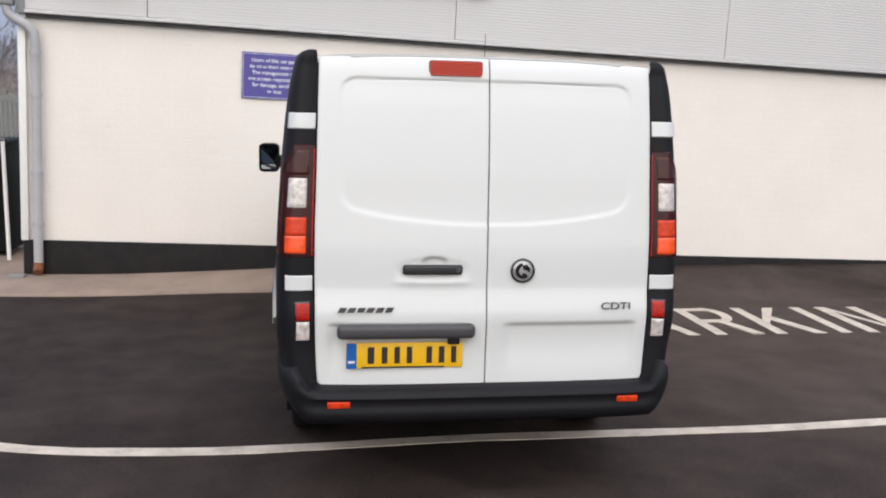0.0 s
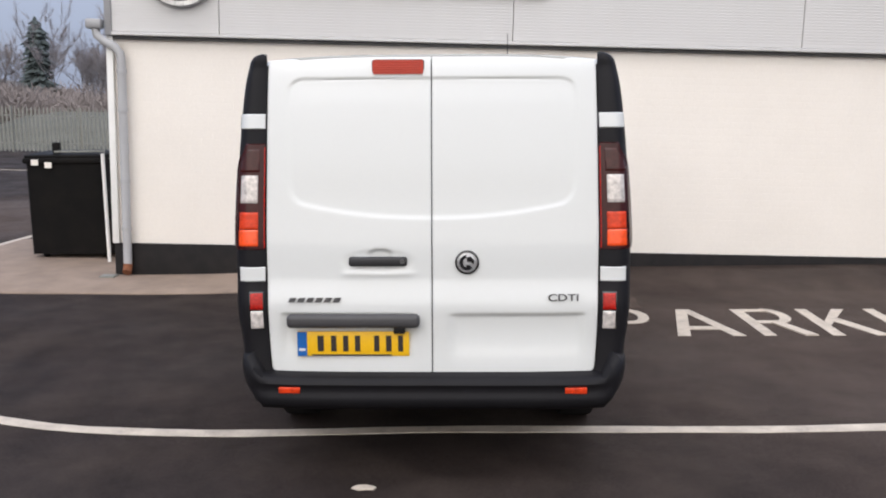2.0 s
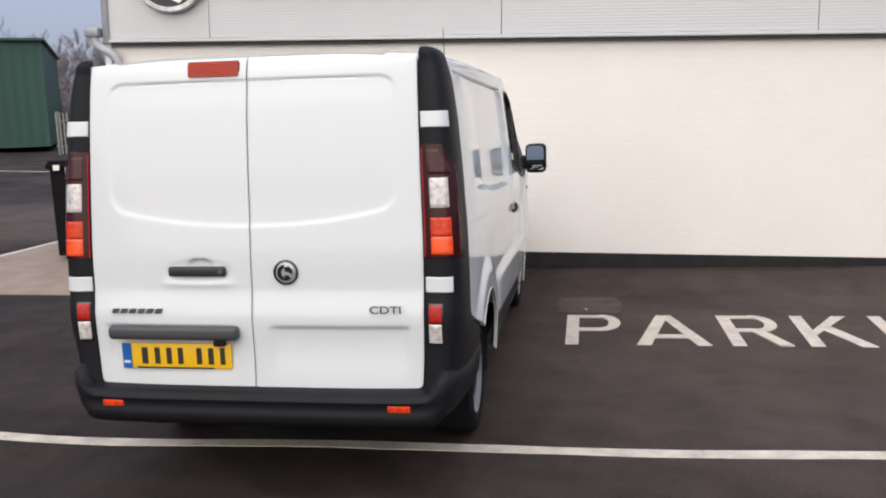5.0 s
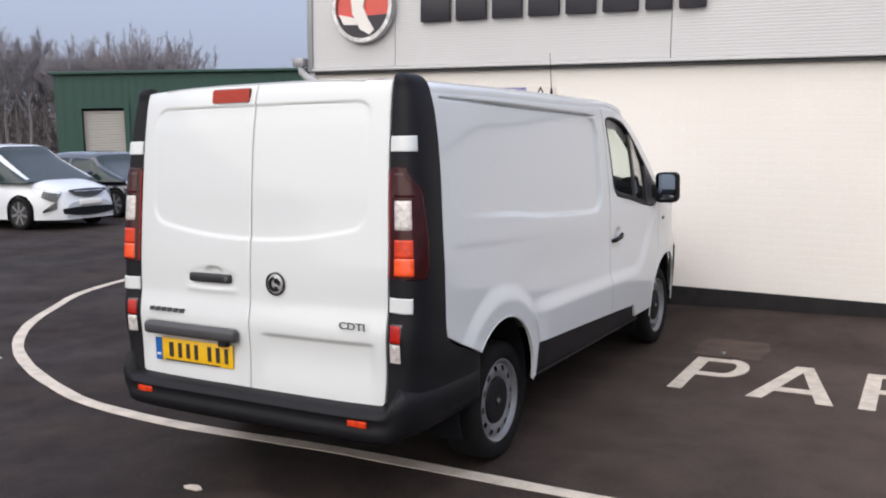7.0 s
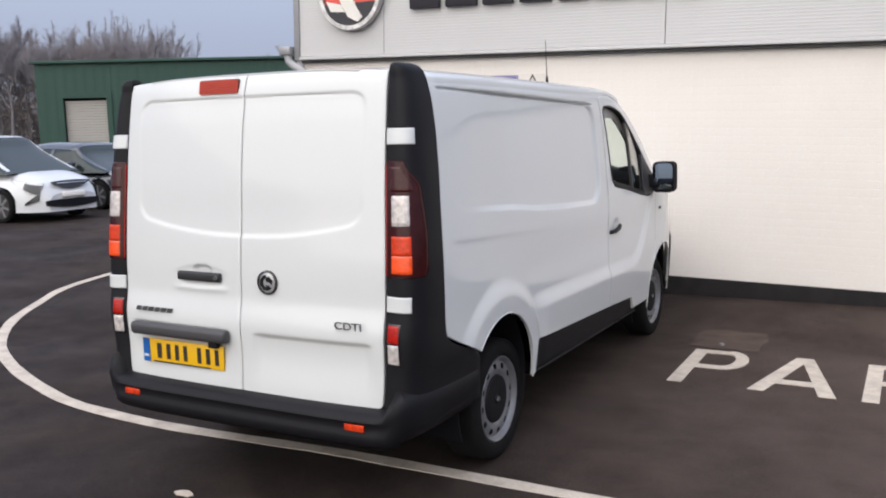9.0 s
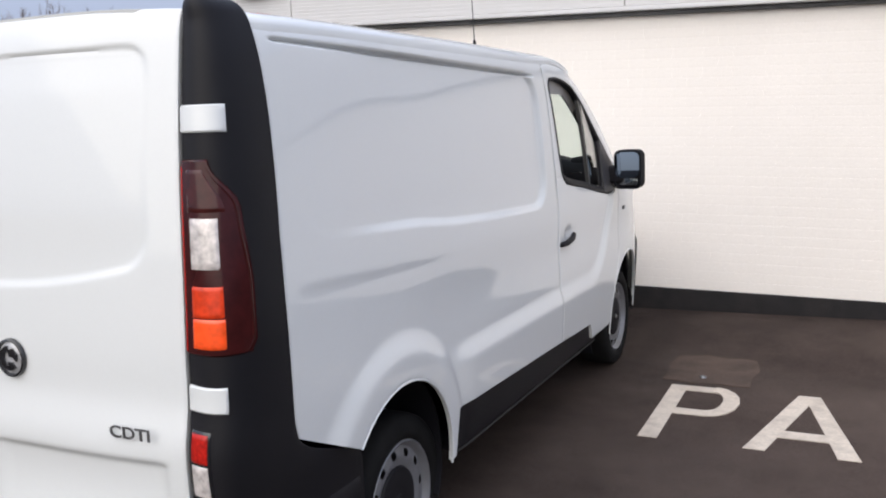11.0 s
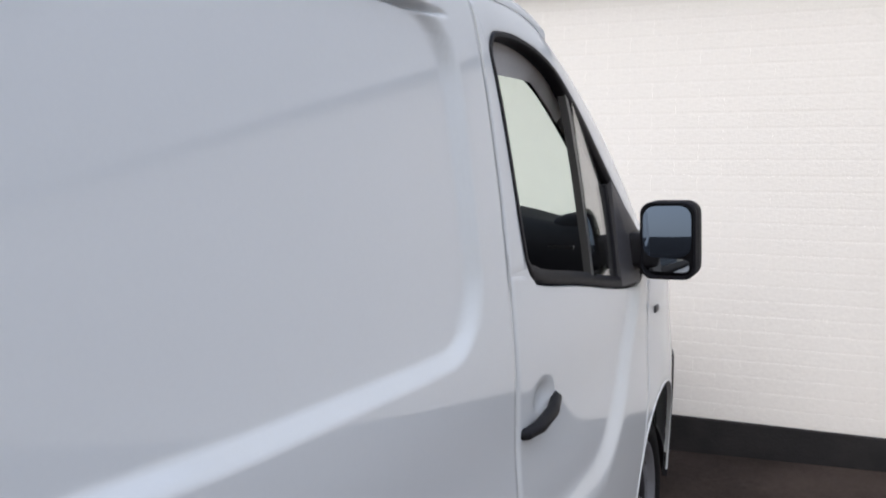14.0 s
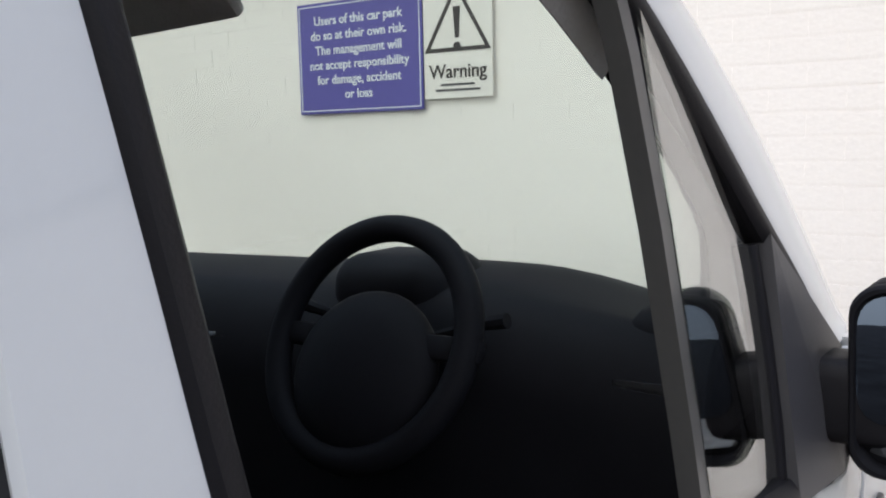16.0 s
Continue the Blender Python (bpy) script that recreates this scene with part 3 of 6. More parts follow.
# Repaired square of tarmac with a drain stud, by the letters.
pv = []
for k in range(24):
    a = 2 * math.pi * k / 24
    c, s = math.cos(a), math.sin(a)
    e = 1 / max(abs(c), abs(s)) ** 0.8
    pv.append((1.52 + 0.275 * c * e * (1 + 0.05 * math.sin(5 * a)), 4.06 + 0.30 * s * e * (1 + 0.06 * math.cos(7 * a))))
bm = bmesh.new()
top = [bm.verts.new((x, y, float(ground_z(x, y)) + 0.004)) for x, y in pv]
low = [bm.verts.new((x * 1.002, y, float(ground_z(x, y)) - 0.003)) for x, y in pv]
mid = bm.verts.new((1.52, 4.06, float(ground_z(1.52, 4.06)) + 0.005))
for i in range(24):
    j = (i + 1) % 24
    bm.faces.new((top[i], top[j], mid))
    bm.faces.new((low[i], low[j], top[j], top[i]))
bmesh.ops.recalc_face_normals(bm, faces=bm.faces)
tagged(part("tarmac_repair", bm, M["patch"], smooth=False), "lighter brown repaired square of tarmac", "road surface", kind="structure")
stud = part("survey_stud", lathe_bm([(0.0, 0.012), (0.012, 0.011), (0.02, 0.006), (0.024, -0.004)], 14), M["dull_chrome"])
stud.matrix_world = pose(1.49, 3.885, 0.006, 0, -90, 0)
tagged(stud, "small shiny metal stud set in tarmac", "stud")

# Raised brown pavement along the left of the building, with a rounded kerb edge.
ax = np.linspace(-5.74, -1.15, 50)
prof = [(-0.02, -0.05), (0.0, 0.0), (0.006, 0.012), (0.03, 0.019), (0.10, 0.021), (0.6, 0.021), (1.6, 0.021), (3.2, 0.021)]
rows = []
for x in ax:
    y0 = 4.45 + 0.0385 * x + 0.012 * math.sin(3 * x)
    ymax = wall_y(x) + 0.05 if x > -3.6 else 7.9
    for o, h in prof:
        y = min(y0 + o, ymax)
        rows.append((x, y, float(ground_z(x, y)) + h))
pavement = link("pavement", rows, grid_faces(len(ax), len(prof), True) + [list(range(len(prof))), [i for i in range(len(prof) * (len(ax) - 1), len(prof) * len(ax))][::-1]], M["concrete"])
tagged(pavement, "brown concrete pavement with a low rounded kerb", "pavement", kind="structure")
for k, (x, y, r) in enumerate([(-0.33, -0.125, 0.034), (-3.84, 1.16, 0.03), (-3.17, 0.545, 0.095)]):
    rng = random.Random(k)
    o = [(x + r * math.cos(a) * rng.uniform(0.6, 1.3) * 1.5, y + r * math.sin(a) * rng.uniform(0.6, 1.3)) for a in (2 * math.pi * i / 9 for i in range(9))]
    z = float(ground_z(x, y))
    s = part("paint_fleck", prism_bm(o, 0.005, "z", z), M["paint"], smooth=False)
    tagged(s, "pale fleck of old paint on tarmac", "paint mark", "flecks on the tarmac")

# ---- building ----
B = Matrix.Translation((0, 5.27, 0)) @ Euler((0, radians(WALL_SLOPE), radians(WALL_TURN))).to_matrix().to_4x4()
LEFT, RIGHT, FASCIA_Z, TOP_Z, SKIRT_Z = -3.58, 7.6, 2.475, 4.1, 0.315
wall = part("wall_front", box_bm(RIGHT - LEFT, 0.30, FASCIA_Z + 0.65, 0.004, 1, ((LEFT + RIGHT) / 2, 0.158, (FASCIA_Z - 0.35) / 2)), M["wall"])
wall.matrix_world = B
tagged(wall, "cream painted brick wall with a black painted foot", "wall", kind="structure")
for nm, sx, sy, px, py in (("wall_left", 0.30, 9.0, LEFT + 0.15, 4.81), ("wall_right", 0.30, 9.0, RIGHT - 0.15, 4.81), ("wall_back", RIGHT - LEFT, 0.30, (LEFT + RIGHT) / 2, 9.46)):
    o = part(nm, box_bm(sx, sy, TOP_Z + 0.3, 0.004, 1, (px, py, TOP_Z / 2 - 0.25)), M["wall"])
    o.matrix_world = B
    tagged(o, "cream painted masonry wall", "wall", kind="structure")
o = part("roof", box_bm(RIGHT - LEFT + 0.1, 9.7, 0.15, 0.02, 1, ((LEFT + RIGHT) / 2, 4.75, TOP_Z - 0.09)), M["roofing_and_shade"])
o.matrix_world = B
tagged(o, "flat felted roof of the showroom", "roof", kind="structure")
skirt = part("skirting", box_bm(RIGHT - LEFT, 0.03, SKIRT_Z + 0.4, 0.006, 2, ((LEFT + RIGHT) / 2, -0.012, (SKIRT_Z - 0.4) / 2)), M["skirting"])
skirt.matrix_world = B
tagged(skirt, "black painted plinth at the foot of the wall", "plinth", kind="structure")

# Fascia of ribbed cladding with a bottom lip and panel joints.
fascia = empty("fascia", "pale silver ribbed cladding above the wall", "cladding", B, kind="structure")
prof = []
z = FASCIA_Z + 0.045
while z < TOP_Z:
    prof += [(-0.075, z), (-0.075, z + 0.013), (-0.0762, z + 0.0145), (-0.0762, z + 0.0285)]
    z += 0.03
JOINTS = [-3.52, -2.42, 0.60, 3.62, 6.64, 7.6]
for a, b in zip(JOINTS, JOINTS[1:]):
    fv = [(x, y, zz) for x in (a + 0.004, b - 0.004) for y, zz in [(0.0, prof[0][1])] + prof + [(0.0, prof[-1][1])]]
    k = len(prof) + 2
    link("panel", fv, grid_faces(2, k, True) + [list(range(k)), list(range(k, 2 * k))[::-1]], M["fascia"], fascia, smooth=False)
part("lip", box_bm(7.6 + 3.56, 0.105, 0.035, 0.006, 2, (2.02, -0.045, FASCIA_Z + 0.022)), M["fascia"], fascia, "silver drip edge")
# A solid dark bar that stands in for the shade below the lip.
part("shadow_gap", box_bm(7.6 + 3.52, 0.05, 0.03, 0.004, 1, (2.04, -0.022, FASCIA_Z - 0.015)), M["roofing_and_shade"], fascia, "dark strip standing in for shade under the cladding")
part("end_trim", box_bm(0.07, 0.13, TOP_Z - FASCIA_Z, 0.008, 2, (-3.55, -0.035, (TOP_Z + FASCIA_Z) / 2)), M["fascia_edge"], fascia, "grey corner flashing")

# Round sign and row of dark letter shapes, both plain.
emblem = empty("round_sign", "round red sign with a chrome rim and white shape", "sign", B @ pose(-2.80, -0.085, 3.17))
o = part("backing", lathe_bm([(0.0, 0.0), (0.37, 0.0), (0.385, -0.03), (0.37, -0.05), (0.0, -0.055)], 48), M["sign_red"], emblem)
o.matrix_local = pose(0, 0, 0, 0, 0, 90)
o = part("rim", lathe_bm([(0.325, -0.045), (0.345, -0.085), (0.39, -0.085), (0.405, -0.05), (0.40, 0.0), (0.325, 0.0)], 56, close=True), M["emblem_chrome"], emblem, "chrome rim")
o.matrix_local = pose(0, 0, 0, 0, 0, 90)
sw = [(-0.10, 0.25), (0.02, 0.28), (0.10, 0.20), (0.04, 0.10), (0.02, -0.02), (0.08, -0.14), (0.16, -0.26), (0.10, -0.31), (-0.02, -0.25), (-0.12, -0.08), (-0.14, 0.10)]
low_arc = [(0.345 * math.cos(radians(a)), 0.345 * math.sin(radians(a))) for a in range(-160, -15, 8)]
part("dark_segment", prism_bm(low_arc, -0.02, "y", -0.050), M["sign_dark"], emblem, "dark lower segment", smooth=False)
part("white_shape", prism_bm(sw, -0.03, "y", -0.052), M["board"], emblem, "white raised shape", smooth=False)
bar = [(-0.30, -0.08), (-0.10, -0.12), (-0.06, -0.20), (-0.24, -0.19)]
part("white_bar", prism_bm(bar, -0.025, "y", -0.052), M["board"], emblem, smooth=False)
lettersign = empty("letter_sign", "row of dark raised shapes in place of lettering", "sign", B)
x = -2.10
for k, w in enumerate((0.40, 0.40, 0.38, 0.38, 0.36, 0.40, 0.30, 0.30)):
    z0 = 2.965
    o = part("letter_block", box_bm(w - 0.05, 0.06, 0.42, 0.012, 2, (x + w / 2, -0.11, z0 + 0.21)), M["sign_dark"], lettersign)
    x += w + 0.018

# Notices.
notice = empty("purple_notice", "purple car park notice with white lettering on the wall", "notice", B @ pose(-1.206, -0.012, 2.033))
part("board", box_bm(0.640, 0.006, 0.456, 0.002, 1), M["purple"], notice)
bm = bmesh.new()
for sx, sz, px, pz in ((0.614, 0.004, 0, 0.214), (0.614, 0.004, 0, -0.214), (0.004, 0.428, 0.307, 0), (0.004, 0.428, -0.307, 0)):
    box_bm(sx, 0.002, sz, 0, 1, (px, -0.0042, pz), bm)
part("border", bm, M["white_ink"], notice, "thin white border", smooth=False)
for k, line in enumerate(("Users of this car park", "do so at their own risk.", "The management will", "not accept responsibility", "for damage, accident", "or loss")):
    words("text_line", line, 0.037, M["white_ink"], notice, pose(0, -0.0045, 0.152 - 0.0605 * k, 90, 0, 0), bold=0.0007)
warning = empty("warning_notice", "white warning notice with a black triangle on the wall", "notice", B @ pose(-0.728, -0.012, 2.056))
part("board", box_bm(0.306, 0.006, 0.435, 0.002, 1, (0, 0, 0.003)), M["warning_board"], warning)


def tri(r, cz):
    return [(0, cz + r), (-r * 0.87, cz - r / 2), (r * 0.87, cz - r / 2)]


bm = bmesh.new()
o, i = tri(0.170, 0.045), tri(0.140, 0.045)
for k in range(3):
    j = (k + 1) % 3
    prism_bm([o[k], o[j], i[j], i[k]], -0.002, "y", -0.0032, bm)
part("triangle", bm, M["ink"], warning, "black warning triangle", smooth=False)
part("mark", prism_bm([(-0.016, 0.125), (0.016, 0.125), (0.009, 0.01), (-0.009, 0.01)], -0.002, "y", -0.0032), M["ink"], warning, smooth=False)
part("dot", prism_bm([(0.017 * math.cos(a), -0.022 + 0.017 * math.sin(a)) for a in (k * math.pi / 8 for k in range(16))], -0.002, "y", -0.0032), M["ink"], warning, smooth=False)
words("text_line", "Warning", 0.052, M["ink"], warning, pose(0, -0.0045, -0.115, 90, 0, 0), bold=0.0010)
for k, w in enumerate((0.15, 0.20)):
    part("text_bar", box_bm(w, 0.002, 0.008, 0, 1, (0, -0.0042, -0.163 - 0.020 * k)), M["grey_bar"], warning, smooth=False)

# Corner trim, downpipe and its foot.
o = part("corner_trim", box_bm(0.07, 0.05, FASCIA_Z - SKIRT_Z, 0.006, 2, (-3.56, -0.02, (FASCIA_Z + SKIRT_Z) / 2)), M["white_trim"])
o.matrix_world = B
tagged(o, "white corner board of the building", "trim", kind="structure")
pipe = empty("downpipe", "grey plastic downpipe with brackets on the wall corner", "downpipe", B)
part("pipe", tube_bm([(-3.43, -0.075, 0.06), (-3.43, -0.075, 2.20), (-3.44, -0.078, 2.30), (-3.50, -0.085, 2.37), (-3.60, -0.095, 2.42), (-3.66, -0.10, 2.47), (-3.675, -0.10, 2.56)], 0.044, 14), M["pvc"], pipe)
for z in (0.48, 0.98, 1.72, 2.12):
    part("bracket", lathe_bm([(0.044, -0.02), (0.052, -0.02), (0.052, 0.02), (0.044, 0.02)], 18, close=True), M["pvc"], pipe).matrix_local = pose(-3.43, -0.075, z, 0, 90, 0)
part("hopper", box_bm(0.16, 0.13, 0.10, 0.02, 2, (-3.68, -0.10, 2.585)), M["fascia_edge"], pipe, "grey gutter outlet")
part("shoe", tube_bm([(-3.43, -0.075, 0.10), (-3.43, -0.085, 0.045), (-3.43, -0.12, 0.012)], 0.047, 12), M["rust"], pipe, "rusty iron shoe")

# ---- van: shape ----
# The van stands along y, tail at y = 0, nose towards the building; x is its half width.
half = spline([0.2, 0.45, 0.70, 0.95, 1.15, 1.40, 1.65, 1.85, 1.94, 1.985, 2.015, 2.035], [0.940, 0.958, 0.970, 0.975, 0.973, 0.960, 0.940, 0.918, 0.902, 0.884, 0.858, 0.825])
rear_y = spline([0.40, 0.55, 0.70, 0.845, 1.0, 1.1, 1.3, 1.5, 1.7, 1.9, 1.97, 2.01, 2.05], [-0.032, -0.028, -0.022, -0.026, -0.004, 0.0, 0.016, 0.034, 0.056, 0.086, 0.100, 0.114, 0.140])
door_x = spline([0.52, 0.56, 0.80, 1.16, 1.50, 1.80, 2.02], [0.757, 0.774, 0.785, 0.788, 0.781, 0.775, 0.770])
shut_y = spline([0.40, 0.90, 1.25, 1.50, 1.75, 1.90, 1.97], [2.590, 2.600, 2.597, 2.592, 2.580, 2.567, 2.558])
roof_c = spline([0.10, 0.16, 0.30, 0.8, 1.6, 2.4, 2.8, 3.0, 3.17], [2.032, 2.043, 2.050, 2.055, 2.055, 2.047, 2.034, 2.013, 1.983])
roof_e = spline([0.10, 0.25, 0.6, 1.6, 2.56, 2.70, 2.85, 2.98, 3.08], [1.955, 1.963, 1.966, 1.958, 1.951, 1.961, 1.956, 1.940, 1.912])
ARCH_R, ARCH_F = (0.838, 0.432, 0.390), (3.995, 0.375, 0.425)


def taper(y):
    return 0.042 * np.clip((0.6 - y) / 0.6, 0, 1) ** 2 + 0.18 * np.clip((y - 3.85) / 0.95, 0, 1) ** 2.2


def pressing(y, z):
    """The pressed relief of the flanks, outwards positive."""
    low = np.interp(y, [0.3, 0.48, 1.07, 1.34, 1.75, 2.2, 2.45], [1.385, 1.374, 1.338, 1.308, 1.281, 1.262, 1.258])
    top = 1.9415 - 0.0248 * (y - 0.40)
    r = 0.15
    up = top + 0.012
    qy, qz = np.abs(y - 1.400) - 1.043 + r, np.abs(z - (low + up) / 2) - (up - low) / 2 + r
    sd = np.minimum(np.maximum(qy, qz), 0) + np.hypot(np.maximum(qy, 0), np.maximum(qz, 0)) - r
    d = -0.022 * np.clip(0.5 * sm(0.010, -0.026, sd) + 0.5 * np.clip((0.006 - sd) / 0.028, 0, 1), 0, 1) * (0.04 + 0.96 * sm(0.45, 1.10, y))
    d = d - 0.019 * np.exp(-(((z - top) / 0.0055) ** 2)) * sm(0.33, 0.37, y) * sm(2.44, 2.36, y)
    edge = 0.800 - 0.022 * (y - 1.3) + 1.9 * np.maximum(0, y - 3.12) ** 2
    swage = sm(edge + 0.050, edge - 0.050, z) * sm(1.15, 1.45, y)
    r1, r2 = np.hypot(y - ARCH_R[0], z - ARCH_R[1]), np.hypot(y - ARCH_F[0], z - ARCH_F[1])
    flare = np.maximum(sm(0.575, 0.47, r1), sm(0.60, 0.50, r2))
    d = d + 0.022 * np.maximum(swage, flare)
    d = d - 0.008 * np.exp(-(((z - 1.0) / 0.13) ** 2)) * sm(0.7, 1.4, y)
    d = d - 0.014 * sm(1.0, 0.3, np.hypot((y - 2.768) / 0.070, (z - 1.076) / 0.048))
    line = 1.247 - 0.055 * (y - 0.35)
    d = d - 0.0038 * sm(line + 0.010, line - 0.016, z) * sm(0.26, 0.42, y) * sm(1.7, 0.7, y) * sm(0.9, 1.2, z)
    return d


def flank(y, z, off=0.0):
    return half(z) - taper(y) + pressing(y, z) + off


def arch_cut(v, faces, arch):
    """Cuts a wheel opening out of a flank sheet and draws its edge to the circle."""
    y, z, r = arch
    d = np.hypot(v[:, 1] - y, v[:, 2] - z)
    keep = [f for f in faces if any(d[i] >= r for i in f)]
    for i in {i for f in keep for i in f}:
        if d[i] < r:
            v[i, 1], v[i, 2] = y + (v[i, 1] - y) * r / d[i], z + (v[i, 2] - z) * r / d[i]
    used = sorted({i for f in keep for i in f})
    at = {i: k for k, i in enumerate(used)}
    return v[used], [[at[i] for i in f] for f in keep]


def side_sheet(name, y0, y1, bottom, top, ny, rows, parent, label, side, arch=None, thick=0.014):
    """A flank sheet between two upright borders; rows pairs heights (functions of y) with counts."""
    us = edged(ny, 0.0016)
    cols = []
    for u in us:
        y = y0(1.2) + (y1(1.2) - y0(1.2)) * u
        marks = [bottom(y)] + [m(y) for m, _ in rows]
        zs = []
        for (a, b), (_, n) in zip(zip(marks, marks[1:]), rows):
            zs += list(np.linspace(a, b, n, endpoint=False))
        zs.append(marks[-1])
        zs = np.array(zs)
        zs = np.r_[zs[0], zs[0] + 0.004, zs[1:-1], zs[-1] - 0.004, zs[-1]]
        cols.append((u, zs))
    v = []
    for u, zs in cols:
        ys = y0(zs) + (y1(zs) - y0(zs)) * u
        v.append(np.stack([flank(ys, zs), ys, zs], 1))
    nz = len(cols[0][1])
    v = np.concatenate(v)
    faces = grid_faces(len(us), nz)
    if arch:
        v, faces = arch_cut(v, faces, arch)
    if side < 0:
        v = v * (-1, 1, 1)
        faces = [f[::-1] for f in faces]
    v, faces = shell(v, faces, thick, 0.003, (side, 0, 0), lambda p: p[2] > float(roof_e(p[1])) - 0.01)
    return link(name, v, faces, M["white"], parent, label, 50)


van = empty("van", "white panel van with black plastic corners, parked facing a wall", "van", Matrix())

trim_edge = spline([0.40, 0.66, 0.80, 0.835, 0.915, 1.2, 1.4, 1.6, 1.8, 1.98, 2.05], [0.62, 0.60, 0.30, 0.266, 0.253, 0.253, 0.260, 0.275, 0.283, 0.278, 0.258])
trim_low = lambda y: np.interp(y, [0.2, 0.27, 0.60, 0.601, 1.262, 1.276, 3.7], [0.86, 0.822, 0.668, 0.40, 0.40, 0.588, 0.471])
top_line = lambda y: 1.9415 - 0.0248 * (y - 0.40)
panel_low = lambda y: np.interp(y, [0.3, 0.48, 1.07, 1.34, 1.75, 2.2, 2.45], [1.385, 1.374, 1.338, 1.308, 1.281, 1.262, 1.258])


def back_border(z):
    return np.where(np.asarray(z) > 0.83, trim_edge(np.maximum(z, 0.83)), 0.266)


for side, nm in ((1, "body_side"), (-1, "body_side")):
    side_sheet(nm, back_border, lambda z: shut_y(z) - 0.0038, trim_low, None, 190,
               [(lambda y: np.maximum(trim_low(y) + 0.02, 0.66 + 0 * y), 34), (lambda y: 1.0 + 0 * y, 30), (lambda y: panel_low(y) - 0.05, 22), (lambda y: panel_low(y) + 0.045, 20), (lambda y: top_line(y) - 0.04, 26), (lambda y: top_line(y) + 0.02, 30), (roof_e, 3)],
               van, "", side, ARCH_R)

# Roof, with a slight crown, running down to the windscreen.
def roof_fn(u, s):
    y = 0.125 + (3.08 - 0.125) * u + 0.09 * u ** 8 * (1 - s * s) + 0.055 * sm(0.78, 0.9, np.abs(s)) * (1 - u) ** 25
    e = np.minimum(y, 3.08)
    xe = np.where(e < 2.45, flank(e, roof_e(e)) - 0.001 - 0.075 * sm(0.30, 0.24, e), np.interp(e, [2.45, 2.70, 2.85, 2.98, 3.08], [flank(2.45, roof_e(2.45)) - 0.001, 0.893, 0.888, 0.885, 0.883]))
    ze, zc = roof_e(e), roof_c(y)
    z = ze + (zc - ze) * np.clip(1 - np.abs(s) ** 3.4, 0, 1) ** 0.294
    ribs = 0.006 * sum(np.exp(-(((np.abs(s) - c) / 0.035) ** 2)) for c in (0.25, 0.55)) * sm(0.05, 0.12, u) * sm(0.8, 0.72, u)
    return xe * s, y, z - ribs


patch("roof_skin", roof_fn, edged(70, 0.004), np.sin(np.linspace(-1, 1, 61) * math.pi / 2), M["white"], van, thick=0.02, roll=0.0, flip=True, angle=60)

# ---- van: rear doors ----


def door_relief(x, z):
    """The pressed relief of the rear doors, inwards positive."""
    low = 1.278 + 0.075 * (np.abs(x) / 0.66) ** 2.2
    top, r = 1.925, 0.075
    qx, qz = np.abs(x) - 0.675 + r, np.abs(z - (low + top) / 2) - (top - low) / 2 + r
    sd = np.minimum(np.maximum(qx, qz), 0) + np.hypot(np.maximum(qx, 0), np.maximum(qz, 0)) - r
    d = 0.0062 * sm(0.008, -0.016, sd) * (0.30 + 0.70 * np.maximum(sm(1.8, 1.92, z), sm(1.55, 1.35, z)))
    d = d + 0.006 * np.exp(-((sd / 0.006) ** 2)) * np.maximum(sm(1.86, 1.915, z), 0.35 * sm(1.62, 1.80, z))
    d = d + 0.016 * sm(0.832, 0.812, z) * sm(0.06, 0.13, np.abs(x)) * sm(0.74, 0.69, np.abs(x)) * sm(0.55, 0.78, z)
    return d


def scoop(x, z):
    a = np.hypot((x + 0.245) / 0.066, (z - 1.102) / 0.038)
    b = np.hypot((x + 0.255) / 0.19, (z - 1.075) / 0.062)
    return 0.017 * sm(1.0, 0.6, a) + 0.004 * sm(1.0, 0.7, b) - 0.006 * np.exp(-(((z - 1.018) / 0.014) ** 2)) * sm(0.2, 0.12, np.abs(x + 0.255))


def rear_face(x, z, off=0.0):
    return rear_y(z) + 0.028 * (np.abs(x) / 0.8) ** 4 + door_relief(x, z) + np.where(x < 0, scoop(x, z), 0) - off


def rear_top(x):
    return 1.955 + 0.079 * np.clip(1 - (np.abs(x) / 0.90) ** 3.4, 0, 1) ** 0.294


def rear_door_fn(sign):
    def fn(u, w):
        z = 0.520 + (rear_top(0.757 * u) - 0.520) * w
        x = 0.0028 + (door_x(z) - 0.0028) * u
        x = x - 0.02 * sm(0.56, 0.52, z) * sm(0.9, 1, u)
        return sign * x, rear_face(sign * x, z), z

    return fn


rear_doors = []
for sign in (-1, 1):
    d = patch("rear_door", rear_door_fn(sign), edged(70, 0.006), edged(190, 0.0028), M["white"], van, thick=0.03, roll=0.003, flip=sign < 0, angle=50)
    rear_doors.append(d)
left_door, right_door = rear_doors
# Dark rubber behind the shut lines.
patch("door_seal", lambda u, w: (-0.80 + 1.6 * u, rear_y(0.50 + 1.49 * w) + 0.028 * (np.abs(-0.80 + 1.6 * u) / 0.8) ** 4 + 0.034, 0.50 + 1.49 * w), np.linspace(0, 1, 20), np.linspace(0, 1, 40), M["seam"], van, thick=0.01, flip=True)

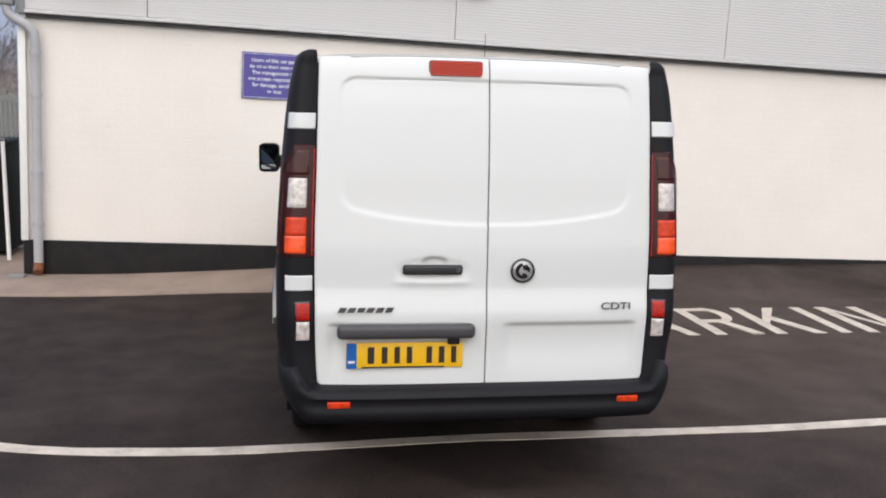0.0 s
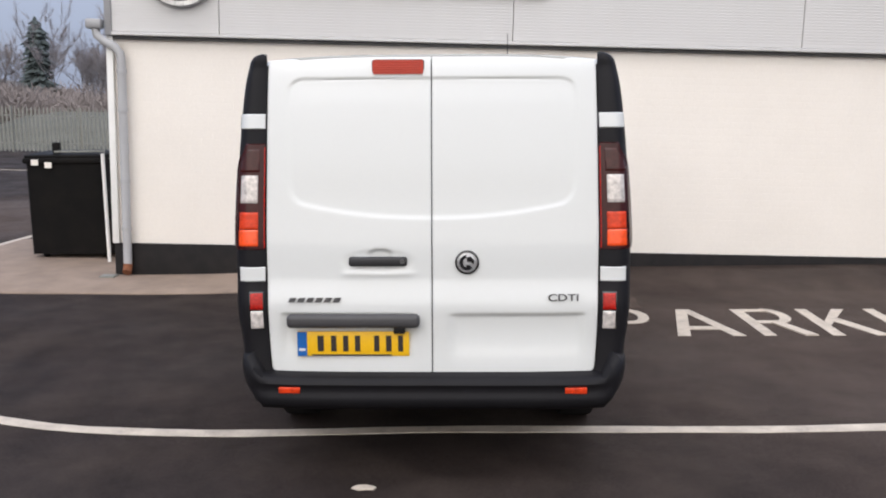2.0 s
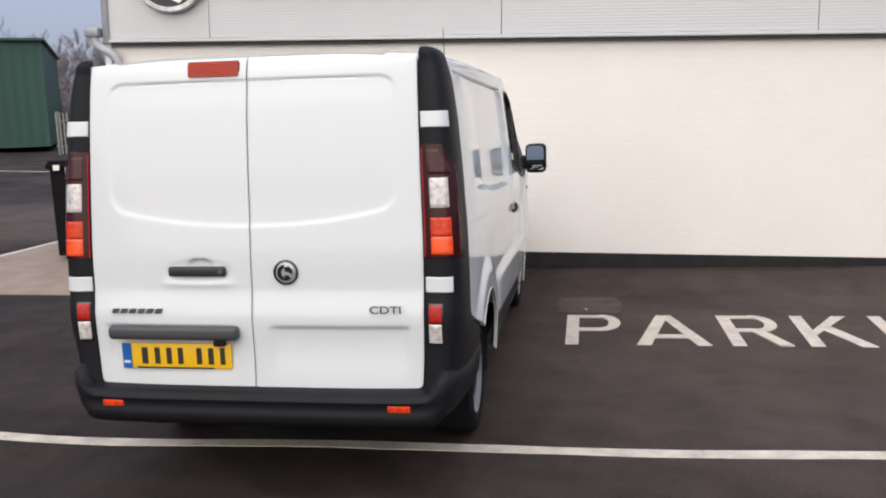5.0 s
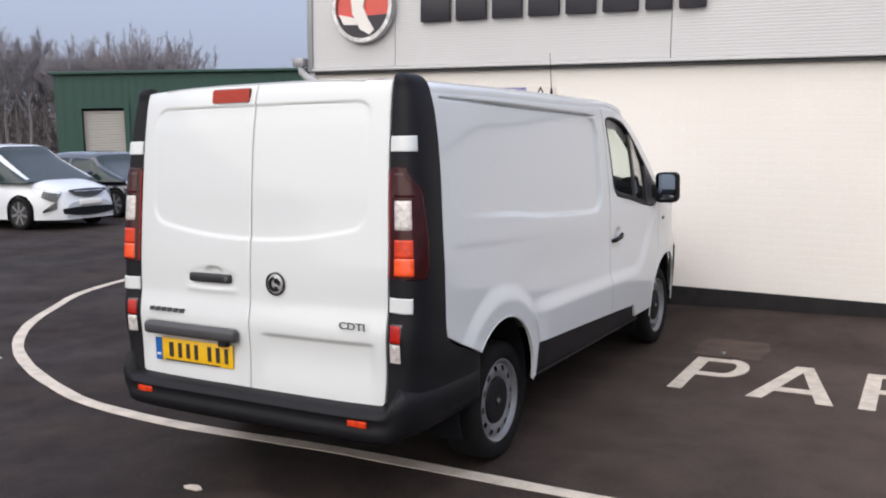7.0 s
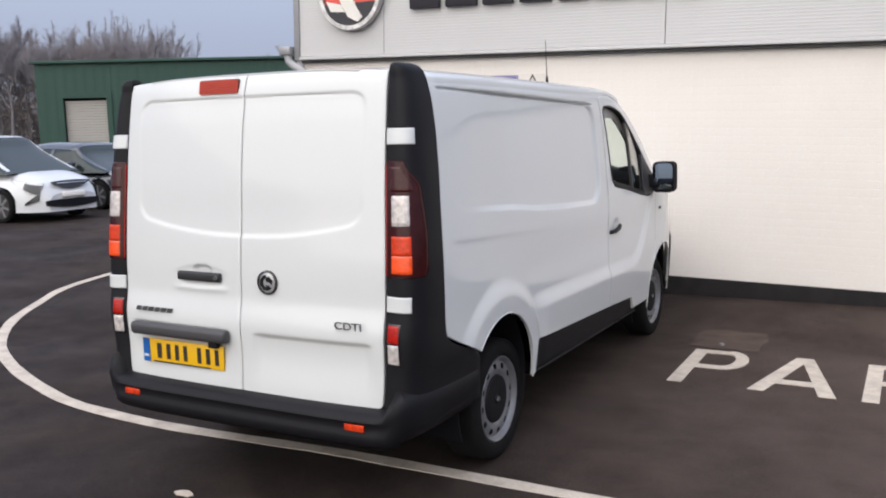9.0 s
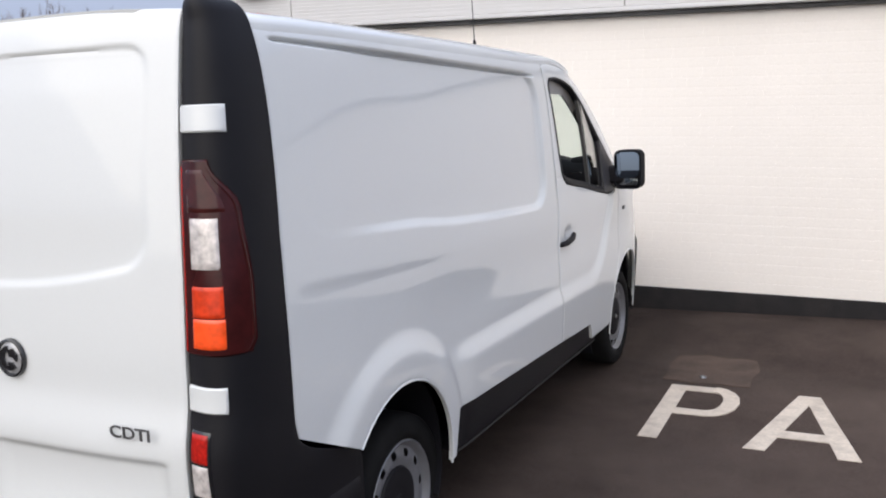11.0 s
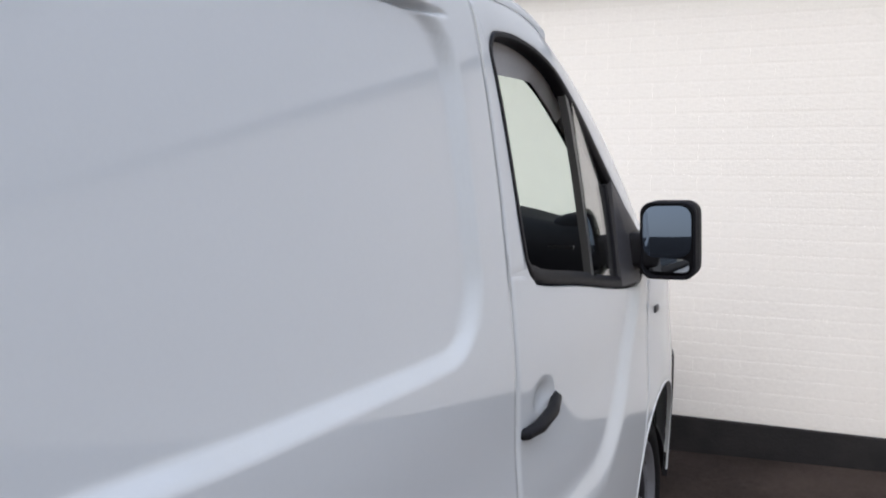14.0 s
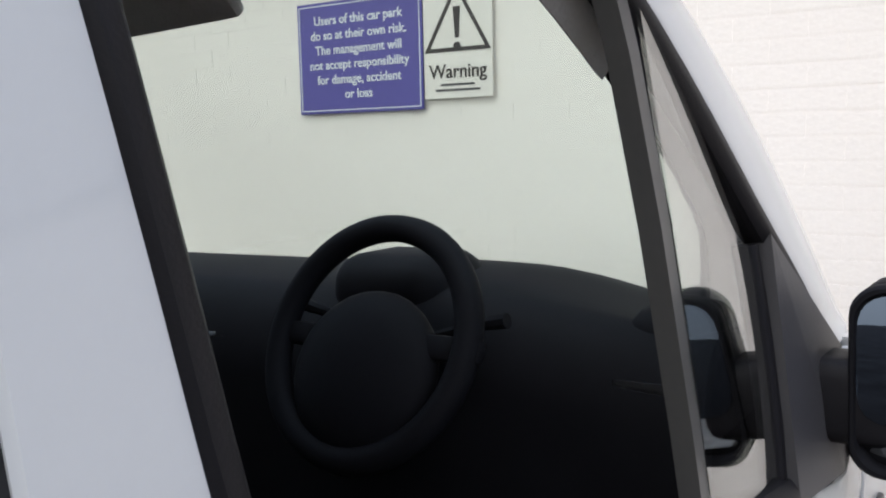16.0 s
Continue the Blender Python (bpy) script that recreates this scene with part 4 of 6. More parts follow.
# Handle with its lock, plate light housing, plate, badges and the high brake light.
part("handle", box_bm(0.275, 0.03, 0.046, 0.012, 3, (-0.255, float(rear_y(1.08)) - 0.006, 1.077)), M["handle"], left_door, "black pull handle")
o = part("lock", lathe_bm([(0.0, -0.006), (0.010, -0.006), (0.012, 0.004)], 16), M["dull_chrome"], left_door, "metal key lock")
o.matrix_local = pose(-0.139, float(rear_y(1.08)) - 0.021, 1.077, 0, 0, 90)
bm = bmesh.new()
box_bm(0.63, 0.055, 0.066, 0.022, 4, (-0.373, float(rear_y(0.80)) - 0.024, 0.800), bm)
part("plate_light_bar", bm, M["grey_bar"], left_door, "dark grey plate light housing")
part("plate_light", box_bm(0.055, 0.03, 0.03, 0.006, 2, (-0.155, float(rear_y(0.76)) - 0.018, 0.752)), M["black"], left_door)
plate = part("number_plate", box_bm(0.535, 0.008, 0.121, 0.004, 2, (-0.377, float(rear_y(0.68)) - 0.004, 0.683)), M["yellow"], left_door, "yellow number plate with dark bars")
py = float(rear_y(0.68)) - 0.0095
part("plate_band", box_bm(0.046, 0.003, 0.119, 0.001, 1, (-0.621, py, 0.683)), M["blue"], plate, "blue country band", smooth=False)
x = -0.560
for w in (0.055, 0.048, 0.046, 0.046, None, 0.046, 0.048, 0.044):
    if w is None:
        x += 0.035
        continue
    part("character_bar", box_bm(w * 0.55, 0.003, 0.078, 0.001, 1, (x + w / 2, py, 0.685)), M["ink"], plate, smooth=False)
    x += w + 0.0105
part("maker_bar", box_bm(0.38, 0.003, 0.007, 0.0005, 1, (-0.385, py, 0.628)), M["ink"], plate, smooth=False)
part("seal_bar", box_bm(0.03, 0.003, 0.012, 0.0005, 1, (-0.621, py - 0.002, 0.655)), M["white_ink"], plate, smooth=False)


def badge(name, x0, x1, z0, z1, n, parent):
    """A word badge as a row of plain leaning bars."""
    w = (x1 - x0) / n
    y = float(rear_y((z0 + z1) / 2))
    for k in range(n):
        c, hw, lean = x0 + w * (k + 0.5), w * 0.36, 0.006
        shape = [(c - hw - lean, z0), (c + hw - lean, z0), (c + hw + lean, z1), (c - hw + lean, z1)]
        part(name, prism_bm(shape, -0.006, "y", y), M["dull_chrome"], parent, "dark chrome badge bar", smooth=False)


badge("badge_bar", -0.685, -0.43, 0.884, 0.906, 6, left_door)
words("engine_badge", "CDTI", 0.034, M["dull_chrome"], right_door, pose(0.620, float(rear_y(0.904)) - 0.004, 0.904, 90, 0, 0) @ Matrix.Diagonal((1.35, 1, 1, 1)), "dark chrome raised letters", 0.003, 0.0006)
ey = float(rear_y(1.072))
em = part("round_badge", lathe_bm([(0.0, -0.010), (0.040, -0.010), (0.047, -0.006)], 40), M["badge_disc"], right_door, "round silver badge with a dark figure")
em.matrix_local = pose(0.166, ey, 1.072, 0, 0, 90)
o = part("badge_ring", lathe_bm([(0.048, -0.008), (0.051, -0.014), (0.056, -0.012), (0.058, -0.002), (0.048, -0.002)], 44, close=True), M["gloss_black"], right_door)
o.matrix_local = pose(0.166, ey, 1.072, 0, 0, 90)
arc = [(0.037 * math.cos(radians(k)), 0.037 * math.sin(radians(k))) for k in range(95, 290, 15)] + [(0.004 + 0.024 * math.cos(radians(k)), 0.024 * math.sin(radians(k))) for k in range(275, 100, -15)]
for shape in (arc, [(-0.004, 0.024), (0.016, 0.030), (0.034, 0.012), (0.030, -0.008), (0.016, 0.004), (0.002, 0.004)], [(-0.006, -0.010), (0.012, -0.012), (0.026, -0.026), (0.008, -0.036), (-0.002, -0.024)]):
    o = part("badge_shape", prism_bm(shape, -0.006, "y", -0.009), M["gloss_black"], right_door, smooth=False)
    o.matrix_local = pose(0.166, ey, 1.072)
bl = part("brake_light", prism_bm(rounded(0.119, 0.033, 0.010, 4), -0.022, "y", 0), M["brake_red"], left_door, "red high brake light")
bl.matrix_local = pose(-0.156, float(rear_y(1.982)) + 0.010, 1.979, -9, 0, 0)
o = part("light_frame", prism_bm(rounded(0.123, 0.037, 0.012, 4), -0.014, "y", 0), M["gloss_black"], left_door)
o.matrix_local = pose(-0.156, float(rear_y(1.982)) + 0.012, 1.979, -9, 0, 0)

for k in range(5):
    o = part("lens_rib", box_bm(0.222, 0.003, 0.0045, 0.0015, 1, (0, -0.022, -0.022 + 0.011 * k)), M["brake_red"], bl, smooth=False)

# ---- van: black corners, lamps and bumper ----


trim_top_x = spline([1.90, 1.94, 1.99, 2.02, 2.038, 2.048], [0.911, 0.902, 0.889, 0.878, 0.864, 0.840])


def trim_fn(u, w):
    """The corner trim with its closed, rounded top."""
    z = np.minimum(0.45 + (2.048 - 0.45) * w / 0.96, 2.048)
    x, y, z = corner(u, z)
    k = 1 - np.sqrt(np.clip(1 - (np.clip(z - 2.008, 0, 0.04) / 0.04) ** 2, 0, 1))
    k = np.clip(0.28 * k + 0.72 * np.clip((w - 0.96) / 0.04, 0, 1), 0, 1)
    return x + (0.805 - x) * k, y + (0.215 - y) * k, z


corner_u = spline([0, 0.12, 0.42, 0.665, 1], [0, 0.092, 0.355, 0.735, 1])


def corner(u, z, off=0.0):
    """The rounded corner between the rear face and the flank, seen in plan at height z."""
    z = np.asarray(z, float)
    yb = trim_edge(z)
    x0, y0 = door_x(np.minimum(z, 2.0)) + 0.005, rear_y(np.minimum(z, 1.98)) + 0.034
    x2, y2 = half(z) - taper(yb) + 0.004 - 0.010 * sm(0.85, 0.6, z), yb - 0.003
    x2 = np.where(z > 1.94, trim_top_x(z) - taper(yb) + 0.004, x2)
    # A full, square-shouldered turn from the rear face into the flank.
    u = corner_u(u)
    xa, ya, xb, yb2 = x0 + 0.80 * (x2 - x0), y0 - 0.050, x2, y0 + 0.02
    a, b, c, d = (1 - u) ** 3, 3 * u * (1 - u) ** 2, 3 * u * u * (1 - u), u ** 3
    x, y = a * x0 + b * xa + c * xb + d * x2, a * y0 + b * ya + c * yb2 + d * y2
    a, b, c = 3 * (1 - u) ** 2, 6 * u * (1 - u), 3 * u * u
    tx, ty = a * (xa - x0) + b * (xb - xa) + c * (x2 - xb), a * (ya - y0) + b * (yb2 - ya) + c * (y2 - yb2)
    k = np.hypot(tx, ty)
    return x + off * ty / k, y - off * tx / k, z


for side in (1, -1):
    mir = side < 0
    ct = patch("corner_trim", trim_fn, edged(26, 0.01), np.r_[0, 0.005, np.linspace(0.01, 0.92, 80), np.linspace(0.925, 0.96, 14), 0.975, 0.99, 1.0], M["black"], van, "black plastic corner trim", 0.012, False, 0.004, mir)
    for z0, z1, uw in ((0.978, 1.046, 0.45), (1.698, 1.768, 0.53)):
        patch("hinge_cover", lambda u, w: corner(0.02 + uw * u, z0 + (z1 - z0) * w, 0.008), edged(14, 0.03), edged(6, 0.06), M["white"], ct, "white painted hinge cover", 0.012, False, 0.004, mir)

    def lamp_u(z):
        return 0.665 - 0.05 * sm(1.30, 1.50, z) - 0.21 * sm(1.46, 1.632, z) ** 2 - 0.04 * sm(1.165, 1.128, z)

    lamp = patch("tail_lamp", lambda u, w: corner(0.015 + (lamp_u(1.128 + 0.502 * w) - 0.015) * u, 1.128 + 0.502 * w, 0.006), edged(20, 0.02), edged(50, 0.01), M["dark_red"], van, "tall smoked red tail lamp", 0.014, False, 0.005, mir)
    for nm, u0, u1, z0, z1, mt, lb in (("clear_lens", 0.13, 0.465, 1.350, 1.482, "clear", "clear reversing lens"), ("indicator_lens", 0.12, 0.475, 1.2265, 1.308, "deep_orange", "orange upper lens"), ("brake_lens", 0.12, 0.480, 1.146, 1.225, "orange", "orange-red lower lens")):
        patch(nm, lambda u, w: corner(u0 + (u1 - u0) * u, z0 + (z1 - z0) * w, 0.0085), edged(10, 0.05), edged(10, 0.05), M[mt], lamp, lb, 0.006, False, 0.003, mir)
    patch("upper_lens", lambda u, w: corner(0.10 + (lamp_u(1.494 + 0.112 * w) - 0.19) * u, 1.494 + 0.112 * w, 0.0085), edged(10, 0.05), edged(12, 0.05), M["mid_red"], lamp, "brown-red upper lens", 0.006, False, 0.004, mir)
    patch("lamp_edge", lambda u, w: corner(lamp_u(1.136 + 0.476 * w) - 0.045 + 0.018 * u, 1.136 + 0.476 * w, 0.008), np.linspace(0, 1, 4), np.linspace(0, 1, 40), M["edge_red"], lamp, "", 0.004, False, 0.0015, mir)
    patch("lamp_inner_edge", lambda u, w: corner(0.018 + 0.018 * u, 1.136 + 0.476 * w, 0.008), np.linspace(0, 1, 3), np.linspace(0, 1, 30), M["red"], lamp, "", 0.004, False, 0.0015, mir)
    low = patch("fog_lamp", lambda u, w: corner(0.05 + 0.26 * u, 0.745 + 0.185 * w, 0.004), edged(10, 0.04), edged(14, 0.03), M["gloss_black"], van, "small lower lamp", 0.01, False, 0.003, mir)
    patch("red_lens", lambda u, w: corner(0.07 + 0.21 * u, 0.845 + 0.078 * w, 0.008), edged(8, 0.06), edged(8, 0.06), M["red"], low, "red lens", 0.006, False, 0.003, mir)
    patch("clear_lens", lambda u, w: corner(0.07 + 0.21 * u, 0.752 + 0.086 * w, 0.008), edged(8, 0.06), edged(8, 0.06), M["clear"], low, "clear lens", 0.006, False, 0.003, mir)

bump_prof = [(-0.050, 0.628), (-0.028, 0.622), (-0.010, 0.610), (0.002, 0.592), (0.006, 0.562), (0.003, 0.525), (-0.004, 0.490), (-0.018, 0.455), (-0.038, 0.425), (-0.065, 0.405), (-0.11, 0.398)]
rows = []
rear_prof = [(0.010, 0.534), (-0.030, 0.530), (-0.070, 0.522), (-0.090, 0.514), (-0.095, 0.504), (-0.086, 0.492), (-0.083, 0.452), (-0.092, 0.440), (-0.088, 0.408), (-0.060, 0.384), (0.02, 0.372)]
plan_x = [0.944, 0.944, 0.942, 0.936, 0.924, 0.908, 0.888, 0.858, 0.815, 0.77, 0.66, 0.50, 0.30, 0.12]
plan_y = [0.575, 0.46, 0.32, 0.20, 0.110, 0.040, -0.015, -0.050, -0.070, -0.080, -0.088, -0.093, -0.096, -0.097]
plan = [(x, y) for x, y in zip(plan_x, plan_y)] + [(0.0, -0.097)] + [(-x, y) for x, y in zip(plan_x[::-1], plan_y[::-1])]
for i, (x, y) in enumerate(plan):
    (xa, ya), (xb, yb) = plan[max(i - 1, 0)], plan[min(i + 1, len(plan) - 1)]
    d = Vector((-(yb - ya), xb - xa, 0)).normalized()
    e = sm(0.890, 0.815, abs(x))
    for (o, z), (ry, rz) in zip(bump_prof, rear_prof):
        rows.append((x + d.x * o * (1 - e), (y + d.y * o) * (1 - e) + (ry + 0.003 + 0.018 * (abs(x) / 0.76) ** 6) * e, z * (1 - e) + rz * e))
bv = np.array(rows)
bv, bf = shell(bv, grid_faces(len(rows) // len(bump_prof), len(bump_prof), True), 0.015)
bumper = link("rear_bumper", bv, bf, M["black"], van, "black plastic rear bumper", 45)
for s in (-1, 1):
    part("reflector", box_bm(0.103, 0.012, 0.030, 0.004, 2, (0.678 * s, -0.0885, 0.4725)), M["deep_orange"], bumper, "orange-red reflector")

# Rolled white lips of the wheel openings.
for side in (1, -1):
    for ay, az, ar in (ARCH_R, ARCH_F):
        ring = [(ay - ar * math.cos(a), az + ar * math.sin(a)) for a in np.linspace(radians(-6), radians(186), 72)]
        ring = [(side * (float(flank(y, z)) - (0.055 * float(sm(1.25, 1.95, z) * sm(3.0, 3.9, y))) - 0.002), y, z) for y, z in ring if z > float(trim_low(y)) - 0.01 or y > 3]
        part("arch_lip", tube_bm(ring, 0.0045, 8), M["white"], van)

# ---- van: sills, arches, underside, wheels ----
for side in (1, -1):
    mir = side < 0

    def sill_fn(u, w):
        y = 1.274 + (3.30 - 1.274) * u
        zt = 0.588 - 0.048 * (y - 1.26) + 0.012
        z = zt - (zt - (0.398 - 0.034 * u)) * w
        return flank(y, np.maximum(z, 0.36)) - 0.014 - 0.012 * w ** 2, y, z

    patch("sill_trim", sill_fn, edged(40, 0.01), edged(10, 0.03), M["black"], van, "black sill trim", 0.012, True, 0.004, mir)
    lip = [(side * (float(flank(y, 0.38)) - 0.026), y, 0.392 - 0.0168 * (y - 1.274)) for y in np.linspace(1.262, 3.30, 24)]
    part("sill_lip", tube_bm(lip, 0.0045, 8), M["grip"], van, "dark grey lower sill edge")
    for (ay, az, ar), ln in ((ARCH_R, "rear"), (ARCH_F, "front")):
        def liner(u, w):
            a = radians(-25) + radians(230) * u
            return 0.52 + (0.40 if ln == "rear" else 0.33) * w, ay - (ar + 0.012) * np.cos(a), az + (ar + 0.012) * np.sin(a)

        patch("wheel_arch_liner", liner, np.linspace(0, 1, 30), np.linspace(0, 1, 4), M["trim"], van, "black wheel arch liner", 0.01, False, 0, mir)
        patch("arch_back", lambda u, w: (0.53 + 0 * u, ay - 0.45 + 0.9 * u, 0.32 + 0.50 * w), np.linspace(0, 1, 3), np.linspace(0, 1, 3), M["trim"], van, "", 0.01, True, 0, mir)
part("underbody", box_bm(1.05, 4.5, 0.10, 0.03, 1, (0, 2.45, 0.36)), M["trim"], van)
part("underbody_middle", box_bm(1.75, 1.9, 0.08, 0.03, 1, (0, 2.46, 0.34)), M["trim"], van)
part("axle", tube_bm([(-0.75, 0.967, 0.30), (0.75, 0.967, 0.30)], 0.05, 10), M["drum"], van)


def rim_bm():
    """A pressed steel wheel with a ring of oval holes."""
    bm = bmesh.new()
    n = 120
    rad = [(0.212, 0.090), (0.206, 0.098), (0.199, 0.095), (0.194, 0.079), (0.186, 0.072), (0.177, 0.074), (0.164, 0.078), (0.151, 0.080), (0.136, 0.078), (0.116, 0.068)]
    rings = [[bm.verts.new((x, 1.09 * r * math.cos(2 * math.pi * k / n), 1.09 * r * math.sin(2 * math.pi * k / n))) for k in range(n)] for r, x in rad]
    for i in range(len(rings) - 1):
        for k in range(n):
            if i in (5, 6) and k % 10 in (3, 4, 5, 6):
                continue
            bm.faces.new((rings[i][k], rings[i][(k + 1) % n], rings[i + 1][(k + 1) % n], rings[i + 1][k]))
    for s in range(12):
        k0 = s * 10
        for i in (5, 7):
            for kk, sg in ((3, 1), (7, -1)):
                v = rings[i][(k0 + kk) % n]
                w = rings[i][(k0 + kk + sg) % n]
                v.co = v.co.lerp(w.co, 0.55)
    bmesh.ops.recalc_face_normals(bm, faces=bm.faces)
    return bm


def wheel(parent, x, y, side, label="wheel with a silver steel rim and black hub"):
    w = new("wheel")
    w.parent = parent
    w.matrix_local = pose(x, y, 0.326, 20, 0, 0) @ Matrix.Diagonal((side, 1, 1, 1))
    tagged(w, label)
    prof = [(0.226, 0.085), (0.236, 0.100), (0.258, 0.108), (0.285, 0.106), (0.310, 0.098), (0.322, 0.084), (0.326, 0.05), (0.3265, 0.0), (0.326, -0.05), (0.322, -0.084), (0.30, -0.104), (0.25, -0.108), (0.226, -0.09)]
    t = part("tyre", lathe_bm(prof, 64, close=True), M["rubber"], w, "worn black tyre")
    part("rim", rim_bm(), M["rim"], w, "silver steel rim with round holes", angle=50)
    part("barrel", lathe_bm([(0.225, 0.09), (0.207, 0.0), (0.225, -0.09), (0.233, -0.09), (0.233, 0.085)], 40, close=True), M["drum"], w)
    part("brake_drum", lathe_bm([(0.0, 0.01), (0.18, 0.01), (0.185, -0.05)], 32), M["drum"], w)
    part("hub_cap", lathe_bm([(0.0, 0.088), (0.025, 0.088), (0.03, 0.082), (0.098, 0.084), (0.124, 0.080), (0.131, 0.066)], 40), M["black"], w, "black plastic hub cap")
    part("hub_nut", lathe_bm([(0.0, 0.096), (0.014, 0.095), (0.018, 0.084)], 6), M["dull_chrome"], w, smooth=False)


for s in (1, -1):
    wheel(van, 0.795 * s, 0.967, s)
    wheel(van, 0.795 * s, 4.066, s)

# ---- van: cab doors, glass, mirrors ----
win_rear = spline([1.20, 1.38, 1.50, 1.62, 1.75, 1.84, 1.90], [2.735, 2.698, 2.673, 2.655, 2.635, 2.618, 2.612])
win_low = spline([2.55, 2.69, 2.77, 3.08, 3.49, 3.60, 3.66, 3.705, 3.76], [1.385, 1.372, 1.340, 1.290, 1.220, 1.208, 1.235, 1.345, 1.375])
edge_in = np.array([(2.615, 1.835), (2.632, 1.866), (2.665, 1.886), (2.76, 1.891), (2.88, 1.879), (3.00, 1.849), (3.13, 1.788), (3.30, 1.688), (3.47, 1.567), (3.60, 1.468), (3.70, 1.375)])
edge_out = np.array([(2.563, 1.940), (2.60, 1.953), (2.70, 1.961), (2.85, 1.956), (2.98, 1.938), (3.08, 1.912), (3.22, 1.858), (3.39, 1.776), (3.57, 1.674), (3.78, 1.535), (4.02, 1.360)])
edge_x = np.array([0.902, 0.899, 0.893, 0.888, 0.885, 0.883, 0.886, 0.890, 0.895, 0.900, 0.905])
arc_s = np.linspace(0, 1, len(edge_in))


def along(arr, t):
    return np.stack([spline(arc_s, arr[:, k])(t) for k in range(arr.shape[1])], -1) if arr.ndim > 1 else spline(arc_s, arr)(t)


def cab_x(y, z):
    """The half width of the cab, which draws in above the waist towards the screen."""
    return flank(y, z) - 0.055 * sm(1.25, 1.95, z) * sm(3.0, 3.9, y)


FRONT = 3.735
for side in (1, -1):
    patch("door_seam", lambda u, w: (flank(shut_y(0.60 + 1.33 * w), 0.60 + 1.33 * w) - 0.0045, shut_y(0.60 + 1.33 * w) - 0.018 + 0.036 * u, 0.60 + 1.33 * w), np.linspace(0, 1, 3), np.linspace(0, 1, 50), M["seam"], van, "", 0.008, False, 0, side < 0)
for side in (1, -1):
    mir = side < 0
    bottom = lambda y: np.interp(y, [1.26, 3.20, 3.26, 3.7], [0.588, 0.495, 0.40, 0.40])

    def door_low(u, w):
        y0 = 2.62
        y = 2.62 + (FRONT - 2.62) * u
        zb, zt = bottom(y), win_low(y)
        z = zb + (zt - zb) * w
        y = y + (shut_y(z) + 0.0038 - 2.62) * (1 - u) + (0.0 - 0.14 * sm(0.9, 0.45, z)) * u
        return cab_x(y, z), y, z

    cd = patch("cab_door", door_low, edged(60, 0.003), edged(70, 0.004), M["white"], van, "white front door" if mir else "white front door with its window wound down", 0.03, False, 0.004, mir, 50)

    def b_post(u, w):
        z = 1.376 + (1.935 - 1.376) * w
        a, b = shut_y(z) + 0.0038, win_rear(np.minimum(z, 1.84)) + 0.001 - 0.035 * sm(1.86, 1.93, z)
        y = a + (b - a) * u
        return cab_x(y, z), y, z

    patch("door_frame", b_post, edged(8, 0.05), edged(40, 0.01), M["white"], cd, "", 0.03, False, 0.003, mir)

    def joint(u, w):
        z = 1.335 + 0.085 * w
        a, b = shut_y(z) + 0.005, np.minimum(win_rear(np.maximum(z, 1.40)), 2.704) + 0.002 + 1.1 * np.maximum(0, 1.388 - z)
        y = a + (b - a) * u
        return cab_x(y, z) - 0.0003, y, z

    patch("door_joint", joint, np.linspace(0, 1, 4), np.linspace(0, 1, 8), M["white"], cd, "", 0.008, False, 0, mir)

    def pillar(u, w):
        i, o, ox = along(edge_in, u), along(edge_out, u), along(edge_x, u)
        y, z = i[:, 0] + (o[:, 0] - i[:, 0]) * w, i[:, 1] + (o[:, 1] - i[:, 1]) * w
        xi = cab_x(i[:, 0], i[:, 1])
        x = xi + (ox - xi) * (0.25 * w + 0.75 * w * w)
        return x, y, z

    patch("screen_pillar", pillar, np.linspace(0, 1, 60), edged(12, 0.04), M["white"], van, "white screen pillar", 0.03, False, 0.003, mir, 60)

    # Black seal round the window, set into the frame.
    loop = [(float(win_rear(z)), z) for z in np.linspace(1.83, 1.40, 10)] + [(2.707, 1.381), (2.716, 1.366), (2.732, 1.355), (2.755, 1.350)] + [(y, float(win_low(y)) + 0.003) for y in np.linspace(2.79, 3.61, 16)] + [(3.655, 1.240), (3.685, 1.30)] + [tuple(along(edge_in, np.array([t]))[0]) for t in np.linspace(0.97, 0.04, 26)]
    pts = [(float(cab_x(y, z)) * side - 0.004 * side, y, z) for y, z in loop]
    bm = bmesh.new()
    ctr = np.mean(loop, axis=0)
    n = len(loop)
    L = np.array(loop)
    tang = np.roll(L, -1, 0) - np.roll(L, 1, 0)
    inn = np.stack([-tang[:, 1], tang[:, 0]], 1)
    inn /= np.linalg.norm(inn, axis=1, keepdims=True)
    inn *= np.sign(np.sum(inn * (ctr - L), axis=1, keepdims=True))
    wid = np.where(L[:, 1] < 1.365, 0.032, 0.024)
    wid = np.where((L[:, 0] < 2.71) & (L[:, 1] > 1.39), 0.020, wid)
    wid = np.where(L[:, 1] > 1.80, 0.016, wid)
    rings = []
    for k, (off, dx) in enumerate(((-0.002, 0.000), (0.10, 0.004), (0.6, 0.003), (1.0, -0.006), (1.0, -0.03), (-0.002, -0.03))):
        ring = []
        for (y, z), i2, wd in zip(loop, inn, wid):
            o = off * wd if off > 0 else off
            yy, zz = y + i2[0] * o, z + i2[1] * o
            ring.append(bm.verts.new((side * (float(cab_x(yy, zz)) + dx), yy, zz)))
        rings.append(ring)
    for r1, r2 in zip(rings, rings[1:] + rings[:1]):
        for k in range(n):
            bm.faces.new((r1[k], r1[(k + 1) % n], r2[(k + 1) % n], r2[k]))
    bmesh.ops.recalc_face_normals(bm, faces=bm.faces)
    part("window_seal", bm, M["black"], cd, "black window seal", angle=50)

